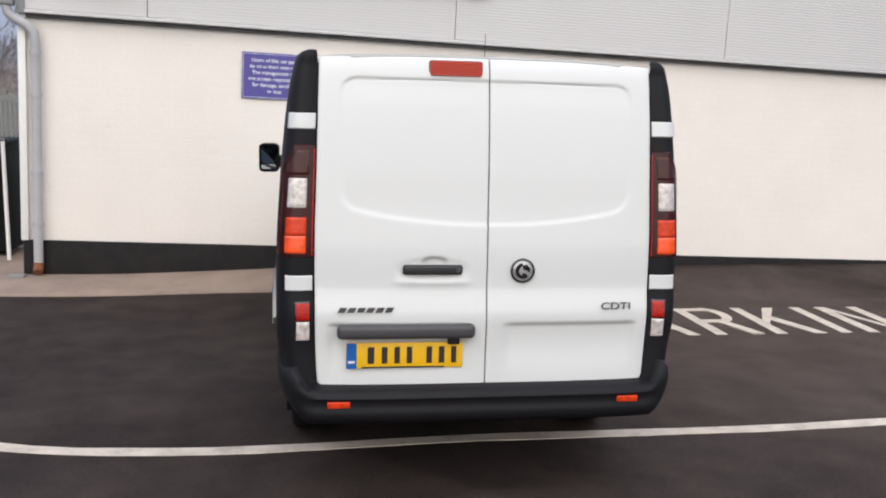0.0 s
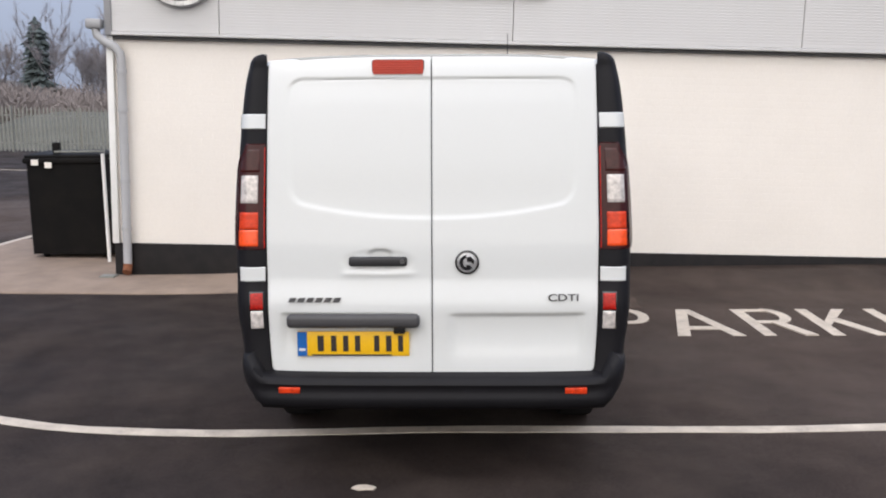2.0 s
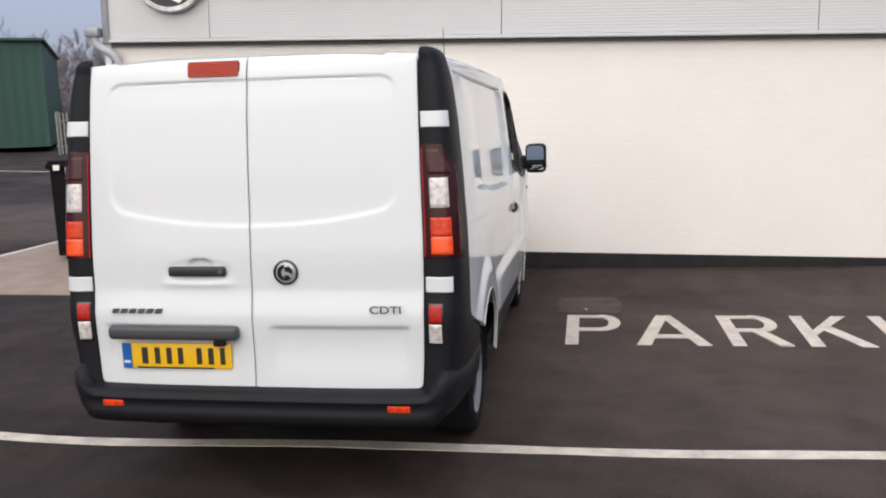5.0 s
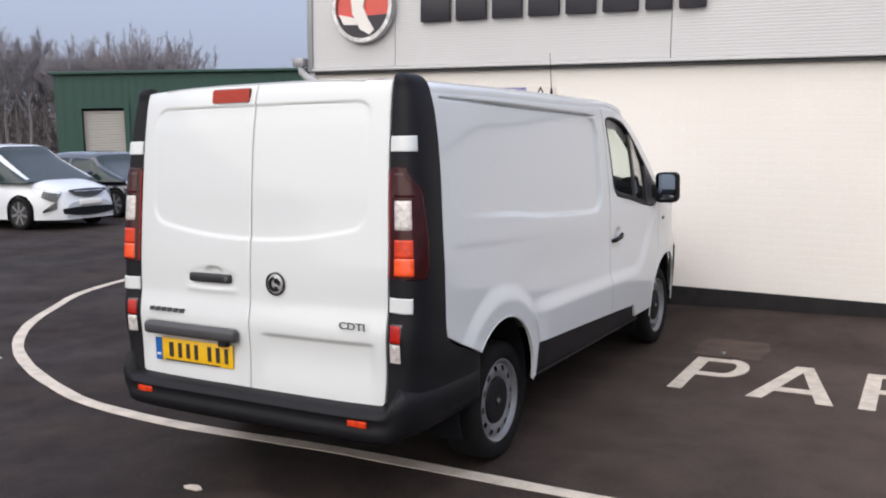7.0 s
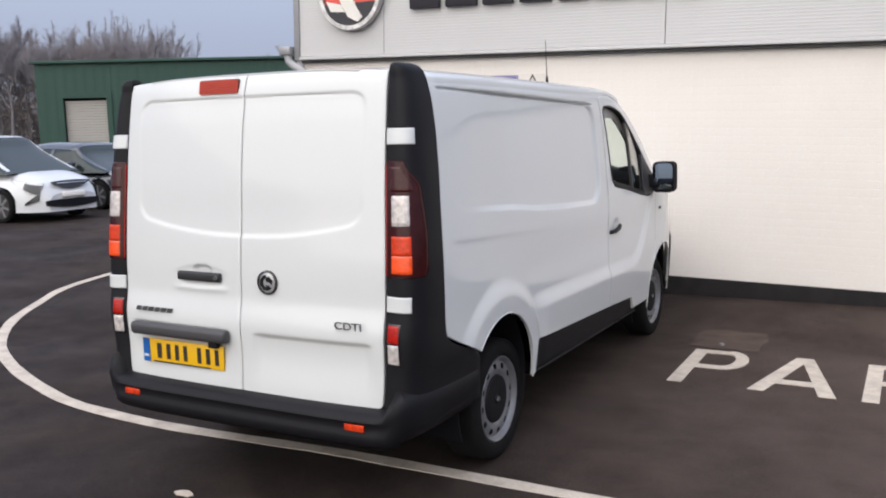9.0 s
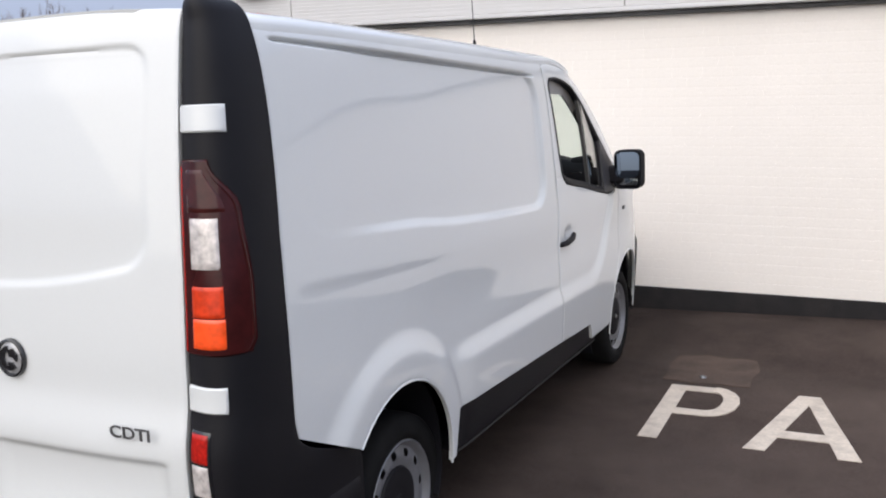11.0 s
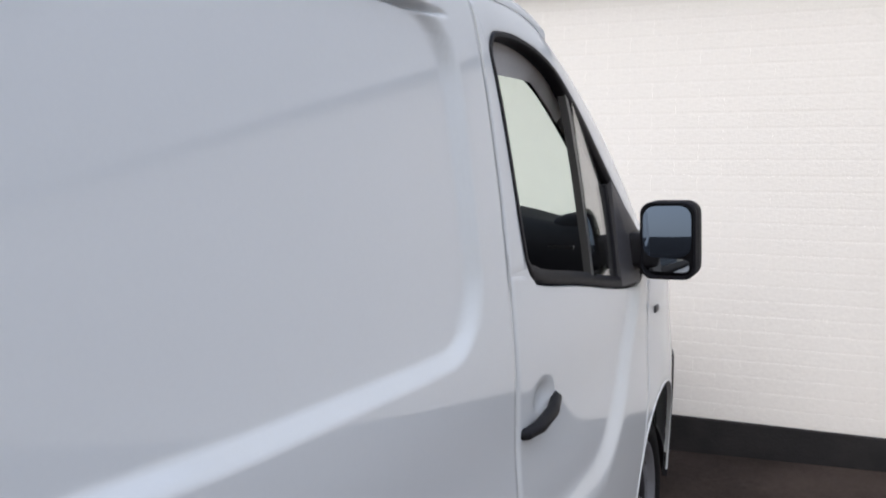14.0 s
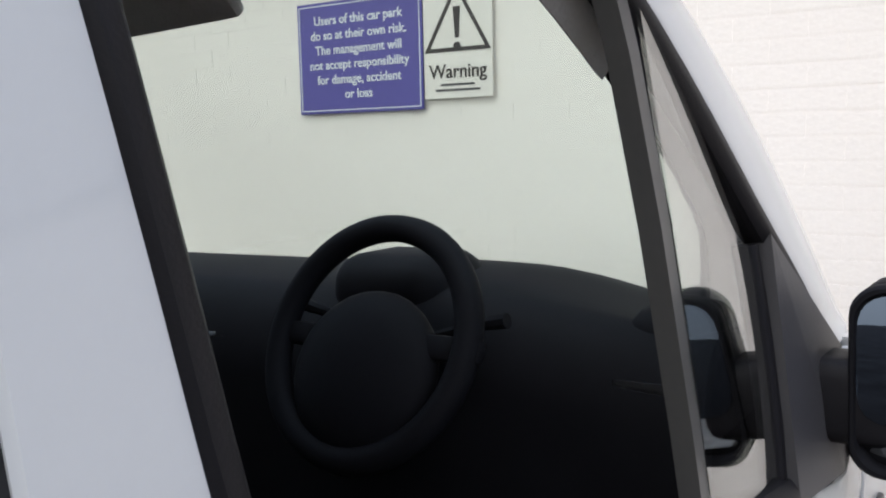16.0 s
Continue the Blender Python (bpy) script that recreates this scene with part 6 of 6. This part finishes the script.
part("roof", box_bm(slen + 0.3, 12.4, 0.14, 0.03, 1, (slen / 2, 6.0, SH + 0.06)), M["green"], shed, "green flat roof")
part("door_surround", prism_bm([(D0 - 0.25, 0), (D0 - 0.25, DH + 0.25), (D1 + 0.25, DH + 0.25), (D1 + 0.25, 0), (D1, 0), (D1, DH), (D0, DH), (D0, 0)], 0.10, "y", -0.06), M["green"], shed, "green door surround", smooth=False)
rd = new("roller_door")
rd.parent = shed
tagged(rd, "pale grey roller door")
slat = None
for k in range(22):
    if slat is None:
        slat = part("slat", box_bm(D1 - D0, 0.03, 0.118, 0.012, 1, (0, 0, 0)), M["roller"], rd)
        o = slat
    else:
        o = slat.copy()
        scene.collection.objects.link(o)
    o.matrix_local = pose((D0 + D1) / 2, 0.16, 0.06 + 0.125 * k)

# ---- parked cars ----


def car(name, label, x, y, yaw, paint, length, width, height, bonnet, screen, group):
    """A parked car heading along its own +x: lofted body, glazed cabin, lamps, grille and wheels."""
    root = empty(name, label, "car", pose(x, y, float(ground_z(x, y)), 0, 0, yaw), group)
    L, W, H = length / 2, width / 2, height
    belt = 0.92 / 1.67 * H + 0.09
    top = spline([-L, -L + 0.10, -L + 0.5, screen - 0.5, screen + 0.65, L - 0.55, L - 0.16, L], [0.72, belt - 0.06, belt, belt, belt - 0.03, bonnet, bonnet - 0.14, 0.55])
    wid = spline([-L, -L + 0.35, -L + 1.2, 0, L - 1.1, L - 0.40, L - 0.10, L], [0.76 * W, 0.93 * W, W, W, 0.985 * W, 0.88 * W, 0.70 * W, 0.60 * W])
    n, m = 130, 40
    v = []
    for i in range(n):
        xx = -L + 2 * L * i / (n - 1)
        zt, w = float(top(xx)), float(wid(xx))
        zb = 0.20
        for j in range(m):
            a = math.pi * j / (m - 1)
            c, s = math.cos(a), math.sin(a)
            yy = w * math.copysign(abs(c) ** 0.42, c)
            zz = zb + (zt - zb) * abs(s) ** 0.50
            v.append((xx, yy, zz))
    v = np.array(v)
    faces = grid_faces(n, m)
    base = L - 0.93
    axles = (base, base - 2.76 * length / 4.66)
    d = np.min([np.hypot(v[:, 0] - ax, v[:, 2] - 0.32) for ax in axles], axis=0)
    faces = [f for f in faces if not (all(d[i] < 0.37 for i in f) and all(abs(v[i, 1]) > 0.55 * W for i in f))]
    for i in {i for f in faces for i in f}:
        if d[i] < 0.37 and abs(v[i, 1]) > 0.62 * W:
            ax = min(axles, key=lambda c: abs(c - v[i, 0]))
            v[i, 0], v[i, 2] = ax + (v[i, 0] - ax) * 0.37 / d[i], 0.32 + (v[i, 2] - 0.32) * 0.37 / d[i]
    faces += [list(range(m))[::-1], list(range((n - 1) * m, n * m))]
    body = link("body", v, faces, paint, root, angle=45)
    # Cabin: glass all round with a painted roof and pillars over it.
    rear = -L + 0.18
    cab_top = spline([rear, rear + 0.35, -0.6, 0.35, screen, screen + 0.9], [belt + 0.02, H - 0.16, H, H - 0.04, H - 0.24, belt - 0.08])
    xs = np.linspace(rear, screen + 0.9, 40)

    def cabin(xx, a, off=0.0):
        zt = float(cab_top(xx))
        w0 = float(wid(xx)) * 0.965
        h = max(zt - belt + 0.10, 0.02)
        c, s = math.cos(a), math.sin(a)
        ww = w0 - 0.17 * max(0.0, abs(s) ** 0.6) * min(1, h / 0.5)
        return (xx, (ww + off) * math.copysign(abs(c) ** 0.30, c), belt - 0.10 + (h + off) * abs(s) ** 0.55)

    def loft(x0, x1, a0, a1, off, nm, mat, lbl="", nn=24, mm=16):
        pts = [cabin(x0 + (x1 - x0) * i / (nn - 1), a0 + (a1 - a0) * j / (mm - 1), off) for i in range(nn) for j in range(mm)]
        vv, ff = shell(np.array(pts), grid_faces(nn, mm), 0.01)
        return link(nm, vv, ff, mat, root, lbl, 45)

    loft(rear, screen + 0.9, 0.0, math.pi, 0.0, "cabin_glass", M["car_glass"], "dark tinted glass", 44, 30)
    loft(rear + 0.25, 0.42, 0.95, math.pi - 0.95, 0.012, "roof_panel", paint)
    for a0, a1 in ((0.70, 0.98), (math.pi - 0.98, math.pi - 0.70)):
        loft(rear + 0.10, screen + 0.82, a0, a1, 0.010, "roof_rail", paint)
    for px in (-L + 0.65, -0.35):
        for a0, a1 in ((0.02, 0.9), (math.pi - 0.9, math.pi - 0.02)):
            loft(px, px + 0.10, a0, a1, 0.008, "pillar", paint, nn=3)
    # Face: grille, lower intake, lamps, plate.
    def face(yc, zc, sx, sz, nm, mat, lbl="", tilt=0, inset=0.0, par=None, bow=0.0):
        xo = L - 0.015 - 0.22 * min(1, abs(yc) / W) ** 2.5 - inset - 0.22 * max(0, zc - 0.55)
        if bow:
            # Full in the middle and drawn to a point at the upper corners.
            ts = np.linspace(-1, 1, 17)
            edge = [(sx / 2 * t, sz * (0.42 - 0.10 * t * t)) for t in ts[::-1]] + [(sx / 2 * t, sz * (-0.58 + bow * t * t)) for t in ts]
            b = prism_bm(edge, 0.06, "y", -0.03)
            bmesh.ops.rotate(b, verts=b.verts, cent=(0, 0, 0), matrix=Matrix.Rotation(math.pi / 2, 3, "Z"))
        else:
            b = box_bm(0.06, sx, sz, 0.022, 3, (0, 0, 0))
        o = part(nm, b, mat, par or root, lbl)
        o.matrix_local = pose(xo, yc, zc, tilt, -12, -22 * (1 if yc > 0.2 else -1 if yc < -0.2 else 0) * -1)
        return o

    face(0, 0.715, 0.86, 0.17, "grille", M["gloss_black"], "black grille with a chrome bar", bow=0.75)
    face(0, 0.735, 0.70, 0.022, "grille_bar", M["chrome"], "", 0, -0.02)
    face(0, 0.36, 1.22, 0.17, "lower_intake", M["trim"], "black lower intake", bow=0.35)
    face(0, 0.52, 0.52, 0.11, "number_plate", M["board"], "pale blank number plate", 0, -0.03)
    for s in (-1, 1):
        def skin(xx, z, off):
            """A point on the painted body at a length and height, on this side."""
            zt, w = top(xx), wid(xx)
            q = np.clip((z - 0.20) / (zt - 0.20), 0, 0.999) ** 2
            return xx, s * (w * (1 - q * q) ** 0.21 + off), z

        def lamp_skin(lo0, lo1, hi0, hi1, x0, x1, off):
            return lambda u, w: skin(L - x0 + (x0 - x1) * u, (lo0 + (lo1 - lo0) * u) * (1 - w) + (hi0 + (hi1 - hi0) * u) * w, off)

        patch("headlamp", lamp_skin(0.80, 0.565, 0.845, 0.735, 0.72, 0.15, 0.010), np.linspace(0, 1, 12), np.linspace(0, 1, 6), M["headlamp"], root, "clear swept-back headlamp", 0.02, s < 0)
        patch("lamp_mask", lamp_skin(0.635, 0.52, 0.745, 0.69, 0.40, 0.13, 0.016), np.linspace(0, 1, 8), np.linspace(0, 1, 4), M["gloss_black"], root, "", 0.02, s < 0)
        patch("fog_lamp_recess", lamp_skin(0.34, 0.42, 0.37, 0.56, 0.36, 0.13, 0.012), np.linspace(0, 1, 8), np.linspace(0, 1, 4), M["gloss_black"], root, "", 0.02, s < 0)
        b = box_bm(0.10, 0.20, 0.14, 0.04, 3, (0, 0, 0))
        part("mirror", b, paint, root).matrix_local = pose(screen - 0.02, s * (W + 0.06), belt + 0.10)
        for ax in axles:
            wl_ = new("wheel")
            wl_.parent = root
            wl_.matrix_local = pose(ax, s * (W - 0.11), 0.32) @ pose(0, 0, 0, 0, 0, 90) @ Matrix.Diagonal((s, 1, 1, 1))
            part("tyre", lathe_bm([(0.238, 0.085), (0.26, 0.10), (0.30, 0.095), (0.32, 0.07), (0.32, -0.07), (0.30, -0.095), (0.238, -0.085)], 36, close=True), M["rubber"], wl_)
            bm = bmesh.new()
            for k in range(7):
                box_bm(0.025, 0.062, 0.215, 0.008, 1, (0.085, 0, 0.125), bm)
                bmesh.ops.rotate(bm, verts=bm.verts, cent=(0, 0, 0), matrix=Matrix.Rotation(2 * math.pi / 7, 3, "X"))
            lathe_bm([(0.0, 0.085), (0.05, 0.08), (0.055, 0.05)], 16, bm)
            part("rim", bm, M["rim"], wl_, "silver spoked rim")
            part("barrel", lathe_bm([(0.222, 0.095), (0.243, 0.098), (0.24, -0.06), (0.0, -0.06), (0.0, 0.0), (0.195, 0.0)], 32), M["drum"], wl_)
    return root


car("people_carrier", "white people carrier parked on the tarmac", -14.06, 8.45, 2, M["car_white"], 4.6, 1.86, 1.68, 0.92, 0.66, "cars in the far row")
car("hatchback", "dark blue hatchback parked beside the people carrier", -14.6, 11.3, 2, M["car_dark"], 4.3, 1.80, 1.50, 0.90, 0.55, "cars in the far row")
car("hatchback", "silver-blue hatchback parked in the far row", -15.2, 14.1, 2, M["car_silver"], 4.3, 1.80, 1.50, 0.90, 0.55, "cars in the far row")
car("hatchback", "dark blue hatchback parked in front of the fence", -20.5, 20.0, 20, M["car_dark"], 4.3, 1.80, 1.47, 0.90, 0.55, "cars in the far row")

# ---- trees and far country ----


def bare_tree(seed, height, mat_bark, mat_twig):
    """A leafless tree: tapered trunk and limbs as one mesh, a haze of fine twigs as another."""
    rng = random.Random(seed)
    wood, twigs_v, twigs_f = bmesh.new(), [], []

    def twig(p, d, ln):
        s = d.orthogonal().normalized() * ln * 0.014
        e = p + d * ln + Vector((rng.gauss(0, 0.1), rng.gauss(0, 0.1), rng.gauss(0.05, 0.1))) * ln
        k = len(twigs_v)
        twigs_v.extend([p - s, p + s, e])
        twigs_f.append((k, k + 1, k + 2))

    def grow(p, d, ln, r, depth):
        pts, rad, q = [p], [r], p.copy()
        for i in range(3):
            d = (d + Vector((rng.gauss(0, 0.12), rng.gauss(0, 0.12), rng.gauss(0.04, 0.06)))).normalized()
            q = q + d * ln / 3
            pts.append(q)
            rad.append(r * (1 - 0.16 * (i + 1)))
        tube_bm(pts, rad, 5 if depth < 2 else 3, wood, caps=False)
        if depth >= 3:
            for _ in range(100):
                i = rng.randrange(1, 4)
                t = (d + Vector((rng.gauss(0, 0.75), rng.gauss(0, 0.75), rng.gauss(0.15, 0.5)))).normalized()
                twig(pts[i].lerp(pts[i - 1], rng.random()), t, height * rng.uniform(0.025, 0.062))
            return
        kids = (5, 4, 3)[depth]
        for k in range(kids):
            i = rng.choice((1, 2, 3, 3)) if depth else rng.choice((2, 3, 3))
            t = (d * 0.9 + Vector((rng.gauss(0, 0.38), rng.gauss(0, 0.38), rng.uniform(0.15, 0.6)))).normalized()
            grow(pts[i], t, ln * rng.uniform(0.55, 0.8), rad[i] * 0.62, depth + 1)

    grow(Vector((0, 0, -0.2)), Vector((rng.gauss(0, 0.03), rng.gauss(0, 0.03), 1)).normalized(), height * 0.42, height * 0.016, 0)
    root = new("bare_tree")
    part("trunk", wood, mat_bark, root, "grey-brown trunk and limbs")
    link("crown", twigs_v, twigs_f, mat_twig, root, "haze of fine bare twigs", smooth=False)
    return root


kinds = [bare_tree(s, 12.0, M["bark"], M["twig"]) for s in (3, 7, 11, 19)]
spots = []
rng = random.Random(5)
for k in range(84):
    a = radians(40.5 + 21.5 * k / 83 + rng.uniform(-0.3, 0.3))
    r = rng.uniform(78, 96)
    h = 0.80 if a > radians(44.5) else 0.50
    spots.append((3 - r * math.sin(a), -3.3 + r * math.cos(a), h * rng.uniform(0.88, 1.08)))
for k in range(30):
    a = radians(19 + 18 * k / 29 + rng.uniform(-0.5, 0.5))
    r = rng.uniform(55, 75)
    spots.append((-r * math.sin(a), -4 + r * math.cos(a), rng.uniform(0.45, 0.62)))
spots += [(-13.9, 34.0, 0.62), (-21.6, 51.0, 0.50), (-20.6, 53.0, 0.54), (-22.6, 54.0, 0.46), (-19.8, 50.0, 0.50)]
for k, (x, y, s) in enumerate(spots):
    m = pose(x, y, float(ground_z(x, y)) - 0.1, 0, 0, rng.uniform(0, 360)) @ Matrix.Diagonal((s, s, s, 1))
    if k < len(kinds):
        t = kinds[k]
        t.matrix_world = m
    else:
        t = copy_thing(kinds[k % len(kinds)], m)
        t.scale = (s, s, s)
    tagged(t, "tall bare winter tree with fine twigs", "tree", "bare trees behind the yard")


def conifer(height, seed):
    rng = random.Random(seed)
    root = new("conifer")
    part("trunk", tube_bm([(0, 0, -0.2), (0, 0, height * 0.95)], [height * 0.02, 0.02], 6), M["bark"], root)
    v, f = [], []
    layers = 26
    for i in range(layers):
        t = i / (layers - 1)
        z = height * (0.08 + 0.90 * t)
        rad = height * 0.33 * (1 - t) ** 0.62 * (0.8 + 0.2 * math.sin(9 * t + seed)) + 0.10
        for k in range(34):
            a = rng.uniform(0, 2 * math.pi)
            r = rad * rng.uniform(0.55, 1.08)
            d = Vector((math.cos(a), math.sin(a), 0))
            p, e = d * r * 0.25 + Vector((0, 0, z)), d * r + Vector((0, 0, z - r * 0.22 + rng.uniform(-0.1, 0.15)))
            s = d.cross(Vector((0, 0, 1))) * (0.10 + 0.12 * r)
            u = Vector((0, 0, 0.16 + 0.1 * r))
            n = len(v)
            v.extend([p + u, (p + e) / 2 + s, e, (p + e) / 2 - s])
            f.extend([(n, n + 1, n + 2), (n, n + 2, n + 3)])
    link("crown", v, f, M["conifer"], root, "dark needled crown", smooth=False)
    return root


for k, (x, y, h) in enumerate(((-25.0, 48.5, 6.9), (-40.0, 50.0, 5.6), (-44.0, 58.0, 6.4))):
    c = conifer(h, k)
    c.matrix_world = pose(x, y, float(ground_z(x, y)), 0, 0, 40 * k)
    tagged(c, "dark conifer with a narrow crown behind the fence", "tree", "conifers behind the fence")

# Pale grass rising behind the fence.
bv = []
for x in np.linspace(-20.2, 2, 40):
    for y, z in ((30.6, -0.02), (32, 0.30), (34, 0.85), (37, 1.30), (41, 1.5), (48, 1.3), (50, -0.3)):
        bv.append((x, y + 0.05 * (x + 21), float(ground_z(x, y)) + z + 0.06 * noise.noise((x * 0.4, y * 0.4, 2.0))))
tagged(link("grass_bank", bv, grid_faces(40, 7), M["grass"]), "pale winter grass bank behind the fence", "bank", kind="structure")

# Scrub bank behind the fence and a low wooded hill in the distance.


def scrub(name, label, line, n, size, seed, mat):
    rng = random.Random(seed)
    v, f = [], []
    for k in range(n):
        t = rng.random() * (len(line) - 1)
        i = min(int(t), len(line) - 2)
        p = Vector(line[i]).lerp(Vector(line[i + 1]), t - i)
        h = p.z * (0.62 + 0.38 * noise.noise((p.x * 0.16, p.y * 0.16, seed)) + 0.22 * noise.noise((p.x * 0.6, p.y * 0.6, seed))) * rng.random() ** 0.75
        c = Vector((p.x + rng.gauss(0, 2.0), p.y + rng.gauss(0, 2.0), h))
        c.z += float(ground_z(c.x, c.y))
        up = Vector((rng.gauss(0, 0.5), rng.gauss(0, 0.5), rng.gauss(0.8, 0.4))) * size * 3.0
        s = up.orthogonal().normalized() * size * rng.uniform(0.12, 0.35)
        q = len(v)
        v.extend([c - s, c + s, c + up])
        f.append((q, q + 1, q + 2))
    return tagged(link(name, v, f, mat, smooth=False), label, "undergrowth", kind="stuff")


scrub("scrub_bank", "brown leafless scrub behind the fence", [(-46, 40, 3.6), (-30, 44, 3.8), (-20, 45, 3.4), (-8, 46, 3.0)], 60000, 0.09, 2, M["scrub"])
scrub("far_scrub", "grey-brown thicket beyond the workshop", [(-100, 22, 9.5), (-95, 30, 9.5), (-78, 45, 9.0), (-62, 62, 7.5), (-45, 70, 5.5), (-20, 75, 4.5)], 110000, 0.15, 4, M["scrub"])
hv, hn, hm = [], 60, 10
for i in range(hn):
    a = radians(-15 + 110 * i / (hn - 1))
    for j in range(hm):
        t = j / (hm - 1)
        r = 170 + 160 * t
        h = (8 + 9 * noise.noise((i * 0.16, 2.0, 0.3)) + 2.0 * noise.noise((i * 0.8, j * 0.7, 1.3))) * math.sin(t * math.pi * 0.5)
        x, y = -r * math.sin(a), r * math.cos(a)
        hv.append((x, y, float(ground_z(x, y)) + max(h, -1) - 0.5))
tagged(link("hillside", hv, grid_faces(hn, hm, True), M["hill"]), "low wooded hillside in the distance", "hill", kind="structure")

# ---- bricks of the front wall ----
BW, BH, GAP = 0.225, 0.075, 0.0025


def brick_data(w, h):
    """A painted brick face with worn, bevelled edges."""
    a, b = w / 2 - 0.0004, h / 2 - GAP / 2
    e, d = 0.009, 0.0006
    v = [(sx * a, 0.006, sz * b) for sx, sz in ((-1, -1), (1, -1), (1, 1), (-1, 1))]
    v += [(sx * a, -d * 0.30, sz * b) for sx, sz in ((-1, -1), (1, -1), (1, 1), (-1, 1))]
    v += [(sx * a, -d, sz * (b - e)) for sx, sz in ((-1, -1), (1, -1), (1, 1), (-1, 1))]
    f = [(8, 9, 10, 11)]
    for k in range(4):
        j = (k + 1) % 4
        f += [(k, j, 4 + j, 4 + k), (4 + k, 4 + j, 8 + j, 8 + k)]
    return v, f


meshes = {}
rest_v, rest_f, made = [], [], 0
rng = random.Random(9)
rows = int((FASCIA_Z - SKIRT_Z - 0.01) / BH)
for r in range(rows):
    z = SKIRT_Z + 0.004 + BH * (r + 0.5)
    x = LEFT + 0.04 + (BW / 2 if r % 2 else 0)
    if r % 2:
        spans = [(LEFT + 0.04, BW / 2)]
    else:
        spans = []
    while x + BW <= RIGHT:
        spans.append((x, BW))
        x += BW
    grow = rng.uniform(1.0, 1.033)
    for x0, w in spans:
        cx = x0 + w / 2
        v, f = brick_data(w, BH)
        proud = rng.uniform(-0.0004, 0.0005)
        tilt = rng.gauss(0, 0.25)
        grow = min(1.033, max(0.985, 0.8 * grow + 0.2 * 1.022 + rng.gauss(0, 0.011)))
        near = -1.75 < cx < 1.62 and 1.0 < z < 2.46 and w == BW and made < 300
        if near:
            made += 1
            if w not in meshes:
                me = bpy.data.meshes.new("brick")
                me.from_pydata(v, [], f)
                me.materials.append(M["wall"])
                meshes[w] = me
            o = new("brick", meshes[w])
            o.parent = wall
            o.matrix_local = pose(cx, 0.008 - proud - 0.001, z, 0, tilt, 0) @ Matrix.Diagonal((1, 1, grow, 1))
        else:
            k = len(rest_v)
            ca = math.tan(radians(tilt))
            rest_v += [(cx + p[0], p[1] + 0.008 - proud - 0.001, z + p[2] * grow - ca * p[0]) for p in v]
            rest_f += [tuple(i + k for i in q) for q in f]
o = link("brickwork", rest_v, rest_f, M["wall"], wall, "cream painted bricks", smooth=False)
tagged(o, kind="stuff")
